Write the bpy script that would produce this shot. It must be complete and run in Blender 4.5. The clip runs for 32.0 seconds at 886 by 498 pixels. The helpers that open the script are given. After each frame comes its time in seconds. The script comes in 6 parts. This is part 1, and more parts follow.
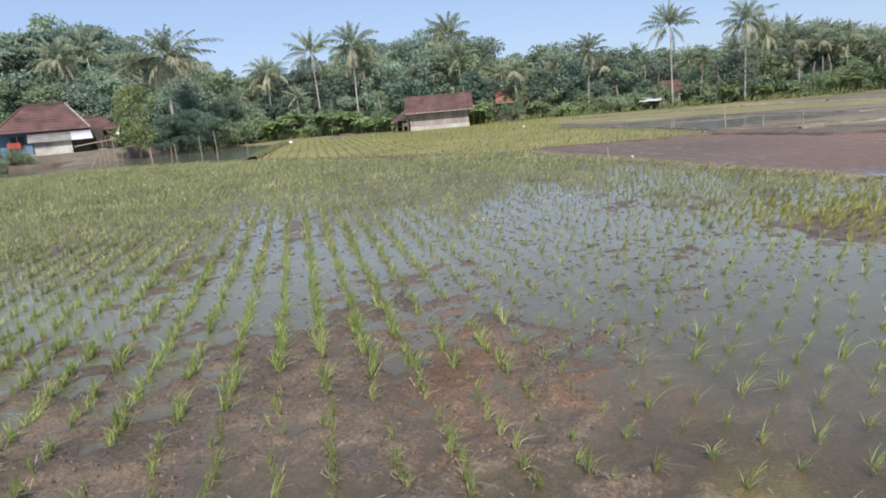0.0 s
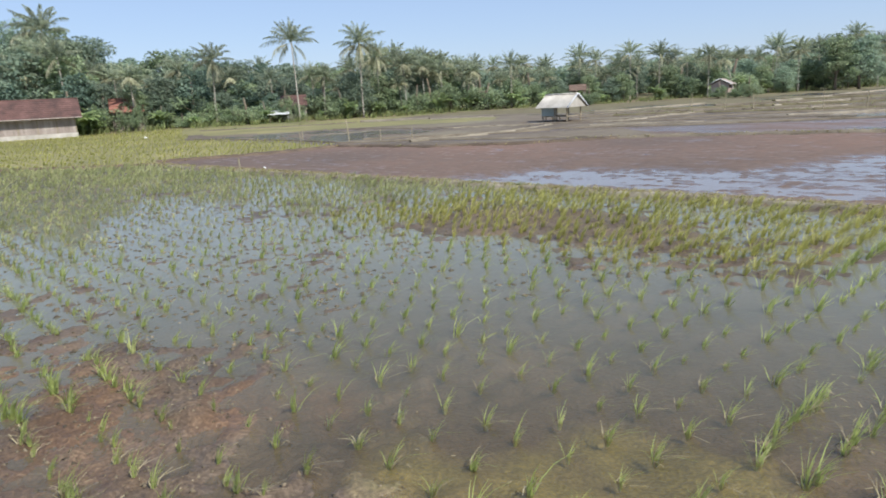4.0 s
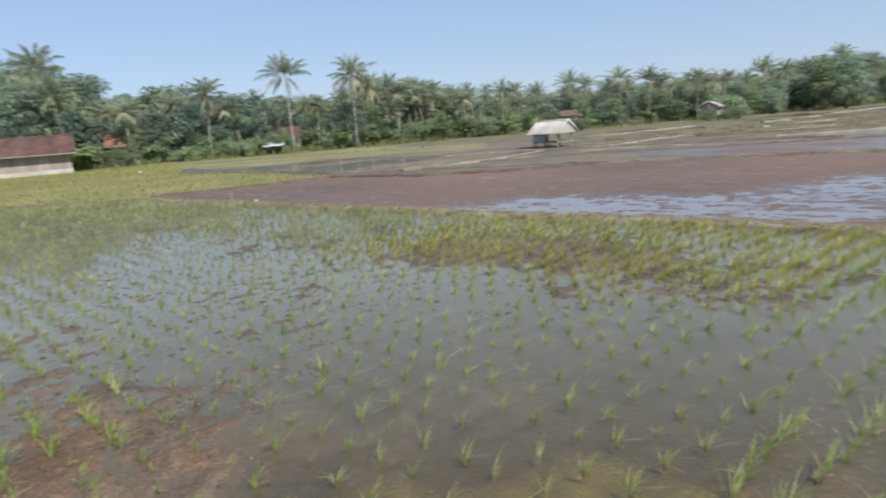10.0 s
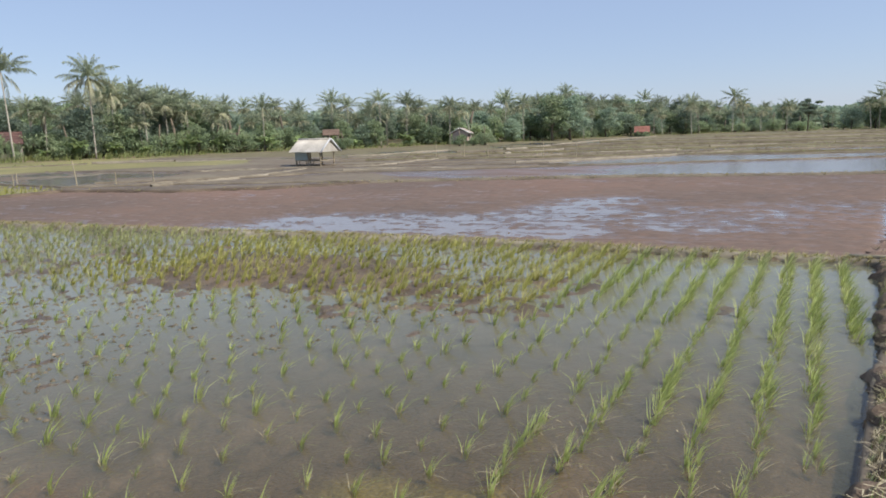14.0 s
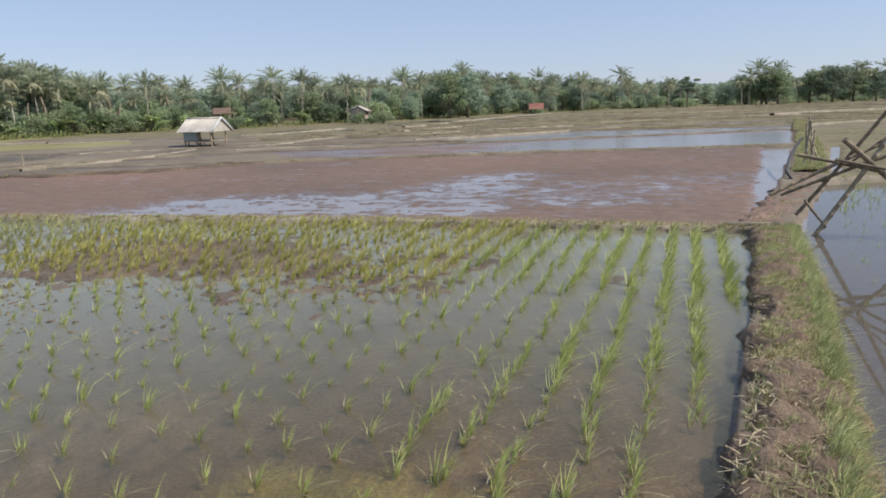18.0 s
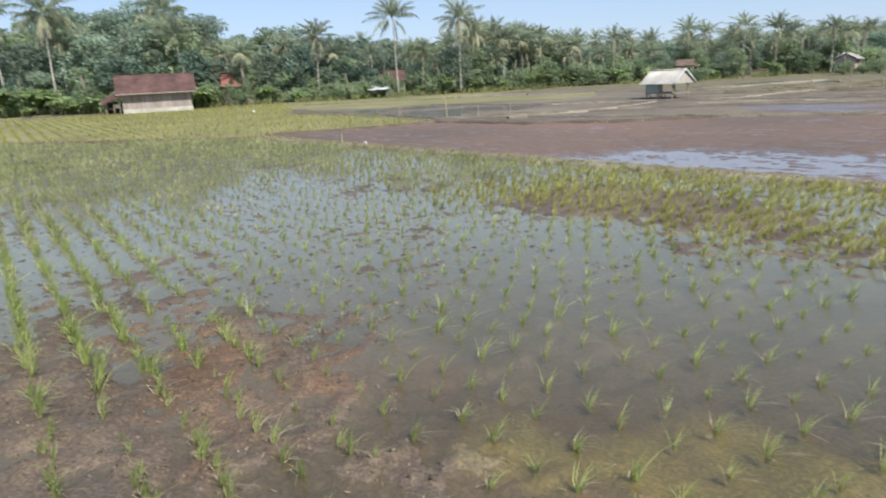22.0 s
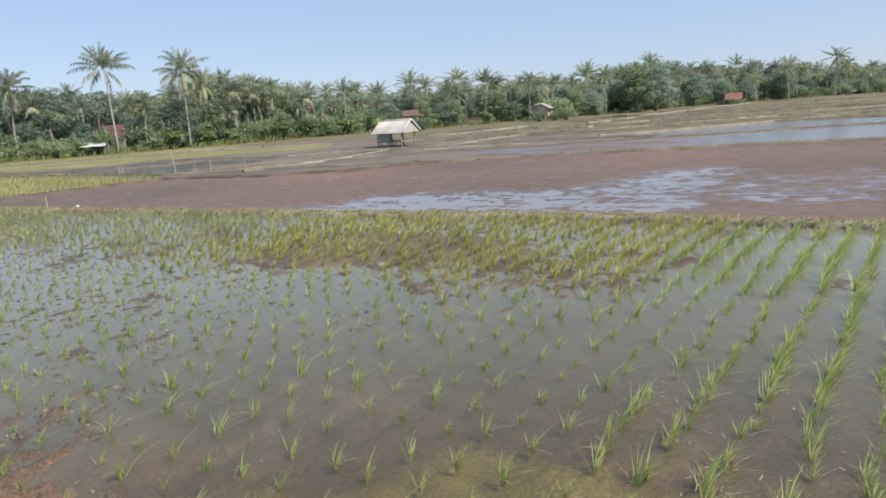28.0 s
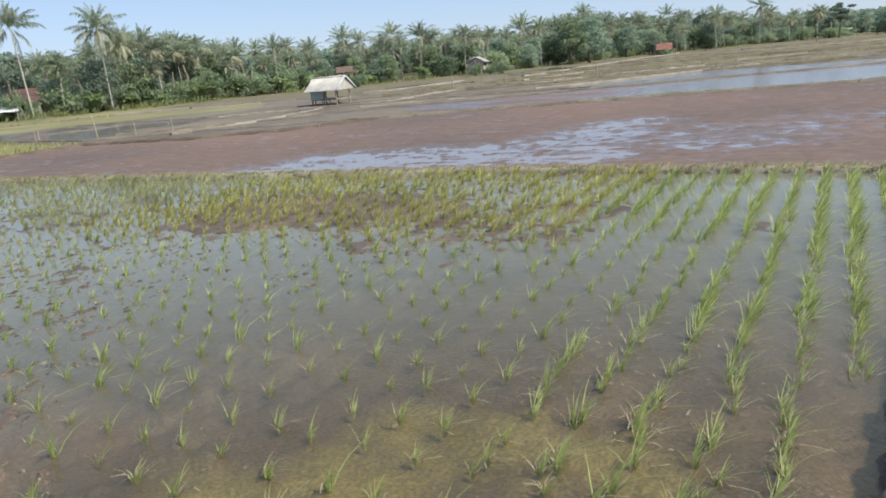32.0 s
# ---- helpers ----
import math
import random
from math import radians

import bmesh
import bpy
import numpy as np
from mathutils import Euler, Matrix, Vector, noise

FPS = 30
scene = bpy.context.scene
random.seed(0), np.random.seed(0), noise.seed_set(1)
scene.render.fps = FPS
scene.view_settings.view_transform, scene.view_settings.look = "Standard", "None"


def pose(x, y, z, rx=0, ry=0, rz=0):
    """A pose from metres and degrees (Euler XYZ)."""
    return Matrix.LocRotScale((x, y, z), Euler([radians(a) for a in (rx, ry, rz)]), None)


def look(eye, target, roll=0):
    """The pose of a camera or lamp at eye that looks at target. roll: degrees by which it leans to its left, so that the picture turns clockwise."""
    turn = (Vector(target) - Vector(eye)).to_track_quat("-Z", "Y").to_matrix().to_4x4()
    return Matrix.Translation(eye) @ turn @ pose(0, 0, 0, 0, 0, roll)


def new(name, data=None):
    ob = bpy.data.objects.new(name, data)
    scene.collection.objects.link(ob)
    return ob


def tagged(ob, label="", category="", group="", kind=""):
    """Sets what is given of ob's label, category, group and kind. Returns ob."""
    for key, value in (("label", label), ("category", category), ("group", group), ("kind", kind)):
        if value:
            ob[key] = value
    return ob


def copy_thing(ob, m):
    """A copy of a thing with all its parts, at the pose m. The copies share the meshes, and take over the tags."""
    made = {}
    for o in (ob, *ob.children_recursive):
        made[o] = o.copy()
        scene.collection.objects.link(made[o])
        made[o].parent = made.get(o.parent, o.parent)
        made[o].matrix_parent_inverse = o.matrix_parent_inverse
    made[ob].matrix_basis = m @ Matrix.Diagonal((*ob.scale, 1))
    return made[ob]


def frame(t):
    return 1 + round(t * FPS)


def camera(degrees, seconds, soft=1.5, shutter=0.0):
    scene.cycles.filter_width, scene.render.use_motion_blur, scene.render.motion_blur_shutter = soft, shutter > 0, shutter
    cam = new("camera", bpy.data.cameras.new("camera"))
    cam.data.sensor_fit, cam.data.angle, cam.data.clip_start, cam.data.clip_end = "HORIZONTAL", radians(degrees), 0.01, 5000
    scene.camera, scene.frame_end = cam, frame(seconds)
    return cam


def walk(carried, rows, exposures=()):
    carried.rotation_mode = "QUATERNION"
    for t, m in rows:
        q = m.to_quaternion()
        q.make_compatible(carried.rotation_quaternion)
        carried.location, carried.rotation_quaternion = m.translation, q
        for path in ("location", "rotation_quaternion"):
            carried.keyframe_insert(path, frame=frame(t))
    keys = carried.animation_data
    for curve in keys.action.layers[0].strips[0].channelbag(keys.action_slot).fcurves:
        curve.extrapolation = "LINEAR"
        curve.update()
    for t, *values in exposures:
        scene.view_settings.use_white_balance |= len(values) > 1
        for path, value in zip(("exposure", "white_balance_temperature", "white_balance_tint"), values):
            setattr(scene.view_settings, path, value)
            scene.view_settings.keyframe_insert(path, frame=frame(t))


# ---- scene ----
# A flooded rice paddy seen from the bank of a village road: fields, huts, palms. z = 0 is the water level.
cam = camera(67.96, 32.0, soft=1.75, shutter=0.2)
# seconds, eye x y z, yaw, pitch, roll
PATH = [
    (0, 0.011, -0.110, 1.766, 88.27, -11.95, -5.06),
    (0.5, 0.011, -0.153, 1.750, 89.80, -12.49, -3.38),
    (1, -0.001, -0.131, 1.758, 83.91, -12.47, -5.07),
    (1.5, 0.007, -0.153, 1.756, 76.11, -12.35, -4.13),
    (2, -0.009, -0.135, 1.745, 72.17, -12.52, -4.34),
    (2.5, -0.008, -0.122, 1.748, 71.61, -11.36, -3.77),
    (4.5, -0.054, -0.033, 1.703, 53.05, -12.97, -2.54),
    (5, -0.015, -0.025, 1.716, 47.81, -12.31, -2.15),
    (5.2, 0.011, 0.007, 1.727, 40.68, -12.89, -2.08),
    (5.5, 0.049, 0.056, 1.744, 29.57, -10.81, -1.98),
    (5.7, 0.051, 0.064, 1.746, 24.05, -10.02, -1.96),
    (6, 0.054, 0.077, 1.749, 22.24, -10.25, -1.93),
    (6.5, 0.043, 0.092, 1.737, 23.54, -12.08, -1.34),
    (7, 0.044, 0.099, 1.744, 26.07, -12.27, -1.92),
    (7.5, 0.049, 0.069, 1.753, 33.18, -12.93, -3.44),
    (8, 0.054, 0.046, 1.762, 46.15, -13.46, -4.49),
    (8.2, 0.062, 0.040, 1.761, 52.48, -11.79, -4.99),
    (8.5, 0.075, 0.031, 1.760, 60.29, -12.92, -5.74),
    (8.7, 0.077, 0.036, 1.759, 64.85, -12.82, -7.03),
    (9, 0.081, 0.043, 1.757, 72.02, -13.36, -8.97),
    (9.2, 0.074, 0.041, 1.759, 76.01, -14.05, -8.94),
    (9.5, 0.064, 0.038, 1.761, 74.00, -10.95, -8.89),
    (9.7, 0.062, 0.034, 1.763, 68.97, -9.38, -7.02),
    (10, 0.060, 0.029, 1.766, 56.60, -10.75, -4.21),
    (10.2, 0.057, 0.047, 1.761, 49.61, -10.37, -3.57),
    (10.5, 0.052, 0.075, 1.753, 39.09, -10.89, -2.60),
    (10.7, 0.044, 0.082, 1.754, 32.95, -10.82, -1.76),
    (11, 0.033, 0.092, 1.755, 28.11, -11.08, -0.49),
    (11.5, 0.012, 0.066, 1.763, 33.94, -11.03, -1.63),
    (12, 0.015, 0.068, 1.766, 36.95, -11.85, -1.87),
    (12.5, 0.014, 0.078, 1.759, 35.73, -9.75, -0.33),
    (13, 0.025, 0.093, 1.763, 31.27, -9.94, -1.04),
    (13.5, 0.041, 0.038, 1.773, 37.59, -9.68, -1.01),
    (14, 0.042, 0.042, 1.772, 35.87, -10.17, -1.42),
    (14.5, -0.004, 0.035, 1.766, 40.05, -12.27, -2.07),
    (16.5, 0.068, -0.010, 1.795, 46.56, -13.24, -3.34),
    (17, 0.099, 0.067, 1.787, 31.10, -11.71, -2.29),
    (17.5, 0.075, 0.099, 1.783, 25.39, -11.80, -2.36),
    (18, 0.041, 0.084, 1.767, 27.30, -12.26, -1.69),
    (18.5, 0.011, 0.080, 1.769, 23.82, -11.92, -1.19),
    (19, -0.010, 0.078, 1.753, 19.98, -13.85, -0.77),
    (19.2, -0.023, 0.069, 1.751, 17.22, -13.60, 0.15),
    (19.5, -0.042, 0.055, 1.748, 15.75, -13.02, 1.54),
    (19.7, -0.055, 0.021, 1.748, 21.32, -12.63, 0.44),
    (20, -0.075, -0.030, 1.749, 33.76, -10.87, -1.21),
    (20.2, -0.063, -0.053, 1.749, 39.90, -8.74, -2.23),
    (20.5, -0.045, -0.087, 1.750, 47.08, -9.08, -3.77),
    (20.7, -0.055, -0.099, 1.748, 51.12, -10.55, -3.83),
    (21, -0.069, -0.116, 1.744, 57.23, -13.16, -3.93),
    (21.5, -0.082, -0.107, 1.721, 61.47, -16.15, -2.96),
    (22, -0.057, -0.151, 1.738, 65.27, -14.66, -2.91),
    (22.2, -0.051, -0.169, 1.737, 71.20, -12.17, -3.43),
    (22.5, -0.043, -0.197, 1.736, 80.02, -13.79, -4.22),
    (23, -0.045, -0.171, 1.737, 81.28, -14.08, -5.34),
    (23.2, -0.050, -0.147, 1.734, 75.11, -14.68, -5.18),
    (23.5, -0.058, -0.112, 1.729, 64.25, -14.81, -4.94),
    (23.7, -0.058, -0.090, 1.725, 57.07, -13.71, -4.59),
    (24, -0.057, -0.058, 1.720, 45.11, -15.29, -4.06),
    (24.5, -0.060, -0.012, 1.711, 31.65, -15.98, -1.66),
    (26.5, -0.013, 0.046, 1.729, 29.46, -13.32, -3.76),
    (27, -0.046, 0.024, 1.745, 36.93, -12.22, -3.98),
    (27.5, -0.048, -0.001, 1.741, 43.10, -11.39, -3.78),
    (28, -0.051, 0.006, 1.740, 43.10, -11.69, -3.83),
    (28.5, -0.036, -0.002, 1.735, 39.11, -11.74, -3.16),
    (29, -0.034, 0.008, 1.735, 39.16, -13.01, -4.10),
    (29.5, -0.043, 0.014, 1.730, 39.73, -14.33, -4.20),
    (30, -0.047, 0.028, 1.723, 40.11, -15.29, -3.98),
    (30.5, -0.040, 0.041, 1.728, 35.59, -16.02, -4.97),
    (31, -0.030, 0.034, 1.726, 36.20, -15.53, -4.49),
    (31.5, -0.024, 0.028, 1.729, 37.22, -15.01, -4.75),
    (32, -0.030, 0.040, 1.727, 38.23, -15.75, -5.00),
]


def aim(x, y, z, yaw, pitch, roll):
    a, b = radians(yaw), radians(pitch)
    return look((x, y, z), (x - math.sin(a) * math.cos(b), y + math.cos(a) * math.cos(b), z + math.sin(b)), roll)


walk(cam, [(t, aim(*row)) for t, *row in PATH],
     exposures=[(0, 0.72, 6280, 13), (1, 0.76, 6280, 13), (2, 0.76, 6330, 12), (5, 0.76, 6420, 10), (6, 0.65, 6650, 11), (7, 0.72, 6700, 12.8), (9, 0.74, 6500, 10), (10, 0.66, 6420, 9), (13, 0.68, 6600, 10.8), (18, 0.66, 6720, 12.8), (20, 0.78, 6450, 10), (21, 0.74, 6420, 9.8), (22, 0.84, 6400, 9.5), (23, 0.79, 6400, 9.5), (24, 0.788, 6400, 9.5), (27, 0.78, 6620, 10.3), (29, 0.76, 6560, 10), (30, 0.74, 6430, 9.5), (32, 0.83, 6430, 9.5)])

# ---- sky, sun, exposure ----
SUN_ELEV, SUN_AZ = 48.0, 80.0  # azimuth clockwise from +y
world = bpy.data.worlds.new("sky")
scene.world = world
world.use_nodes = True
wn, wl = world.node_tree.nodes, world.node_tree.links
wn.clear()
sky = wn.new("ShaderNodeTexSky")
sky.sky_type = "NISHITA"
sky.sun_disc = False
sky.sun_elevation, sky.sun_rotation = radians(SUN_ELEV), radians(SUN_AZ)
sky.air_density, sky.dust_density, sky.ozone_density = 1.0, 0.35, 3.0
bg = wn.new("ShaderNodeBackground")
bg.inputs["Strength"].default_value = 0.033
haze = wn.new("ShaderNodeBackground")  # thin even haze over the whole sky
haze.inputs["Color"].default_value, haze.inputs["Strength"].default_value = (0.455, 0.585, 0.88, 1), 0.345
both = wn.new("ShaderNodeAddShader")
wout = wn.new("ShaderNodeOutputWorld")
wl.new(sky.outputs["Color"], bg.inputs["Color"])
wl.new(bg.outputs["Background"], both.inputs[0])
wl.new(haze.outputs["Background"], both.inputs[1])
wl.new(both.outputs["Shader"], wout.inputs["Surface"])
sun = new("sun", bpy.data.lights.new("sun", "SUN"))
sun.data.energy, sun.data.angle, sun.data.color = 3.4, radians(2.0), (1.0, 0.95, 0.86)
sd = Vector((math.sin(radians(SUN_AZ)) * math.cos(radians(SUN_ELEV)), math.cos(radians(SUN_AZ)) * math.cos(radians(SUN_ELEV)), math.sin(radians(SUN_ELEV))))
sun.matrix_world = look(sd * 50, (0, 0, 0))


# ---- materials ----
def mat(name, cols, scale=4.0, fine=30.0, rough=0.8, bump=0.3, dist=0.02, island=0.0, rand=0.0, stretch=(1, 1, 1), spec=0.3, trans=0.0, fw=0.45):
    """Colour ramp over two scales of noise, with bump; island and rand vary brightness by piece."""
    m = bpy.data.materials.new(name)
    m.use_nodes = True
    n, l = m.node_tree.nodes, m.node_tree.links
    b = n["Principled BSDF"]
    tc = n.new("ShaderNodeTexCoord")
    mp = n.new("ShaderNodeMapping")
    mp.inputs["Scale"].default_value = stretch
    l.new(tc.outputs["Object"], mp.inputs["Vector"])
    n1, n2 = n.new("ShaderNodeTexNoise"), n.new("ShaderNodeTexNoise")
    n1.inputs["Scale"].default_value, n2.inputs["Scale"].default_value = scale, fine
    n1.inputs["Detail"].default_value, n2.inputs["Detail"].default_value = 5, 4
    for q in (n1, n2):
        l.new(mp.outputs["Vector"], q.inputs["Vector"])
    mx = n.new("ShaderNodeMath")
    mx.operation = "MULTIPLY_ADD"
    mx.inputs[1].default_value = fw
    ad = n.new("ShaderNodeMath")
    ad.operation = "MULTIPLY_ADD"
    ad.inputs[1].default_value, ad.inputs[2].default_value = 0.9, -0.18 - 0.5 * (fw - 0.45)
    l.new(n1.outputs["Fac"], ad.inputs[0])
    l.new(n2.outputs["Fac"], mx.inputs[0])
    l.new(ad.outputs[0], mx.inputs[2])
    cr = n.new("ShaderNodeValToRGB")
    e = cr.color_ramp.elements
    while len(e) < len(cols):
        e.new(0.5)
    for i, c in enumerate(cols):
        e[i].position = 0.3 + 0.4 * i / max(1, len(cols) - 1)
        e[i].color = (*c, 1)
    l.new(mx.outputs[0], cr.inputs["Fac"])
    col = cr.outputs["Color"]
    for amount, node, out in ((island, "ShaderNodeNewGeometry", "Random Per Island"), (rand, "ShaderNodeObjectInfo", "Random")):
        if amount:
            src = n.new(node)
            mr = n.new("ShaderNodeMapRange")
            mr.inputs["To Min"].default_value, mr.inputs["To Max"].default_value = 1 - amount, 1 + amount
            l.new(src.outputs[out], mr.inputs["Value"])
            hs = n.new("ShaderNodeHueSaturation")
            l.new(mr.outputs["Result"], hs.inputs["Value"])
            l.new(col, hs.inputs["Color"])
            col = hs.outputs["Color"]
    l.new(col, b.inputs["Base Color"])
    b.inputs["Roughness"].default_value = rough
    b.inputs["Specular IOR Level"].default_value = spec
    if bump:
        bp = n.new("ShaderNodeBump")
        bp.inputs["Strength"].default_value, bp.inputs["Distance"].default_value = bump, dist
        l.new(mx.outputs[0], bp.inputs["Height"])
        l.new(bp.outputs["Normal"], b.inputs["Normal"])
    if trans:
        tr = n.new("ShaderNodeBsdfTranslucent")
        l.new(col, tr.inputs["Color"])
        ms = n.new("ShaderNodeMixShader")
        ms.inputs["Fac"].default_value = trans
        l.new(b.outputs[0], ms.inputs[1])
        l.new(tr.outputs[0], ms.inputs[2])
        l.new(ms.outputs[0], n["Material Output"].inputs["Surface"])
    return m


M_MUD = mat("wet_paddy_mud", [(0.068, 0.05, 0.035), (0.11, 0.081, 0.055), (0.168, 0.124, 0.084)], 1.3, 48, 0.7, 0.65, 0.02, fw=0.9)

def wet_sheen(m, low, high, gloss, spec=0.5):
    """Mud that lies near the water level is wet and glossy, drier mud above it is dull."""
    n, l = m.node_tree.nodes, m.node_tree.links
    b = n["Principled BSDF"]
    place, axes, fine_ = n.new("ShaderNodeNewGeometry"), n.new("ShaderNodeSeparateXYZ"), n.new("ShaderNodeTexNoise")
    fine_.inputs["Scale"].default_value, fine_.inputs["Detail"].default_value = 6.0, 4
    l.new(place.outputs["Position"], axes.inputs[0])
    l.new(place.outputs["Position"], fine_.inputs["Vector"])
    mix_ = n.new("ShaderNodeMath")
    mix_.operation = "MULTIPLY_ADD"
    mix_.inputs[1].default_value = 0.02
    l.new(fine_.outputs["Fac"], mix_.inputs[0])
    l.new(axes.outputs["Z"], mix_.inputs[2])
    for socket, wet, dry in (("Roughness", gloss, b.inputs["Roughness"].default_value), ("Specular IOR Level", spec, b.inputs["Specular IOR Level"].default_value)):
        mr = n.new("ShaderNodeMapRange")
        mr.inputs["From Min"].default_value, mr.inputs["From Max"].default_value = low + 0.01, high + 0.01
        mr.inputs["To Min"].default_value, mr.inputs["To Max"].default_value = wet, dry
        l.new(mix_.outputs[0], mr.inputs["Value"])
        l.new(mr.outputs["Result"], b.inputs[socket])


def stain(m, tint, spots, ragged=0.9, seed=0.0):
    """Colours patches of a mud, with ragged edges: spots of (x, y, radius along x, radius along y)."""
    n, l = m.node_tree.nodes, m.node_tree.links
    b = n["Principled BSDF"]
    place, noise_ = n.new("ShaderNodeNewGeometry"), n.new("ShaderNodeTexNoise")
    noise_.inputs["Scale"].default_value, noise_.inputs["Detail"].default_value = 2.6, 6
    shift = n.new("ShaderNodeVectorMath")
    shift.inputs[1].default_value = (seed, 0, 0)
    l.new(place.outputs["Position"], shift.inputs[0])
    l.new(shift.outputs["Vector"], noise_.inputs["Vector"])
    least = None
    for x, y, rx, ry in spots:
        mp = n.new("ShaderNodeMapping")
        mp.inputs["Location"].default_value, mp.inputs["Scale"].default_value = (-x / rx, -y / ry, 0), (1 / rx, 1 / ry, 0)
        ln = n.new("ShaderNodeVectorMath")
        ln.operation = "LENGTH"
        l.new(place.outputs["Position"], mp.inputs["Vector"])
        l.new(mp.outputs["Vector"], ln.inputs[0])
        if least is None:
            least = ln.outputs["Value"]
        else:
            lo = n.new("ShaderNodeMath")
            lo.operation = "MINIMUM"
            l.new(least, lo.inputs[0])
            l.new(ln.outputs["Value"], lo.inputs[1])
            least = lo.outputs[0]
    rag = n.new("ShaderNodeMath")
    rag.operation = "MULTIPLY_ADD"
    rag.inputs[1].default_value = 2 * ragged
    l.new(noise_.outputs["Fac"], rag.inputs[0])
    l.new(least, rag.inputs[2])
    mr = n.new("ShaderNodeMapRange")
    mr.inputs["From Min"].default_value, mr.inputs["From Max"].default_value = ragged + 0.35, ragged + 1.1
    mr.inputs["To Min"].default_value, mr.inputs["To Max"].default_value = 0.85, 0.0
    l.new(rag.outputs[0], mr.inputs["Value"])
    mx = n.new("ShaderNodeMix")
    mx.data_type, mx.blend_type = "RGBA", "MIX"
    old = b.inputs["Base Color"].links[0].from_socket
    bright = n.new("ShaderNodeMix")
    bright.data_type, bright.blend_type = "RGBA", "MULTIPLY"
    bright.inputs["Factor"].default_value = 1.0
    bright.inputs["B"].default_value = (*tint, 1)
    l.new(old, bright.inputs["A"])
    l.new(mr.outputs["Result"], mx.inputs["Factor"])
    l.new(old, mx.inputs["A"])
    l.new(bright.outputs["Result"], mx.inputs["B"])
    l.new(mx.outputs["Result"], b.inputs["Base Color"])


wet_sheen(M_MUD, 0.004, 0.034, 0.36, 0.42)
stain(M_MUD, (1.3, 1.05, 0.85), [(-4.15, 0.05, 1.2, 0.5), (-3.7, 0.85, 0.5, 0.35), (-3.4, 1.3, 0.45, 0.25), (-5.2, -0.15, 0.7, 0.4)])  # rust
stain(M_MUD, (1.75, 2.05, 1.05), [(-1.75, 2.3, 0.7, 0.38), (-1.95, 1.75, 0.5, 0.3), (-2.5, 1.35, 0.45, 0.28), (-0.9, 2.4, 0.4, 0.22)], 1.1, 7.0)  # algae
M_DRYMUD = mat("drying_tan_mud", [(0.095, 0.069, 0.05), (0.148, 0.109, 0.08), (0.22, 0.165, 0.12)], 2.2, 42, 0.85, 1.0, 0.02, fw=0.8)
wet_sheen(M_DRYMUD, 0.0, 0.015, 0.4, 0.4)
M_CRUMB = mat("mud_crumbs", [(0.062, 0.05, 0.035), (0.115, 0.092, 0.061), (0.195, 0.158, 0.105)], 6.0, 60, 0.75, 0.5, 0.01, island=0.5)
M_REDMUD = mat("puddled_red_mud", [(0.116, 0.09, 0.075), (0.15, 0.108, 0.086), (0.19, 0.124, 0.094)], 0.13, 8, 0.8, 0.8, 0.03, spec=0.15)
wet_sheen(M_REDMUD, 0.0, 0.03, 0.16, 0.6)
M_STUBBLE = mat("stubble_field_soil", [(0.085, 0.069, 0.05), (0.15, 0.123, 0.092), (0.198, 0.176, 0.122)], 0.25, 3.0, 0.9, 0.8, 0.05)
M_GREENSOIL = mat("young_rice_field_soil", [(0.14, 0.135, 0.06), (0.205, 0.192, 0.084), (0.265, 0.235, 0.108)], 0.25, 4, 0.9, 0.4, 0.05)
M_YARD = mat("village_yard_earth", [(0.112, 0.106, 0.05), (0.188, 0.15, 0.094), (0.1, 0.138, 0.044)], 0.2, 3, 0.95, 0.3, 0.05)
M_BANK = mat("grassy_bank_earth", [(0.085, 0.06, 0.043), (0.135, 0.097, 0.068), (0.20, 0.148, 0.105)], 3, 45, 0.95, 0.9, 0.02, fw=0.7)
M_DRYBUND = mat("dry_pale_bund", [(0.115, 0.096, 0.07), (0.16, 0.136, 0.10), (0.215, 0.186, 0.138)], 0.9, 9, 0.95, 0.5, 0.04)
M_PALEBUND = mat("bleached_bund_earth", [(0.155, 0.134, 0.10), (0.225, 0.197, 0.15), (0.30, 0.268, 0.208)], 0.9, 9, 0.95, 0.5, 0.04)
M_OLIVE = mat("olive_fallow_field", [(0.105, 0.086, 0.054), (0.145, 0.128, 0.074), (0.185, 0.168, 0.096)], 0.7, 4.5, 0.95, 0.6, 0.05)
M_REDSOIL = mat("fresh_red_soil", [(0.115, 0.08, 0.06), (0.17, 0.118, 0.09), (0.225, 0.158, 0.12)], 3, 24, 0.9, 0.9, 0.04)
M_DRYGRASS = mat("dry_grass", [(0.336, 0.291, 0.134), (0.426, 0.37, 0.19), (0.246, 0.28, 0.09)], 2, 20, 0.8, 0, island=0.35, trans=0.25)
M_STUBBLEGRASS = mat("brown_stubble", [(0.163, 0.131, 0.075), (0.237, 0.194, 0.106), (0.188, 0.2, 0.075)], 2, 20, 0.85, 0, island=0.35, trans=0.2)
M_GRASS = mat("green_grass", [(0.22, 0.265, 0.105), (0.32, 0.36, 0.15), (0.44, 0.46, 0.225)], 2, 20, 0.7, 0, island=0.35, trans=0.3)
M_RICE = mat("rice_blades", [(0.285, 0.345, 0.105), (0.385, 0.44, 0.148), (0.50, 0.52, 0.23)], 1.2, 12, 0.6, 0, island=0.28, trans=0.4)
M_RICEFAR = mat("distant_rice_blades", [(0.29, 0.315, 0.14), (0.40, 0.415, 0.19), (0.52, 0.51, 0.27)], 0.6, 8, 0.65, 0, island=0.3, trans=0.35)
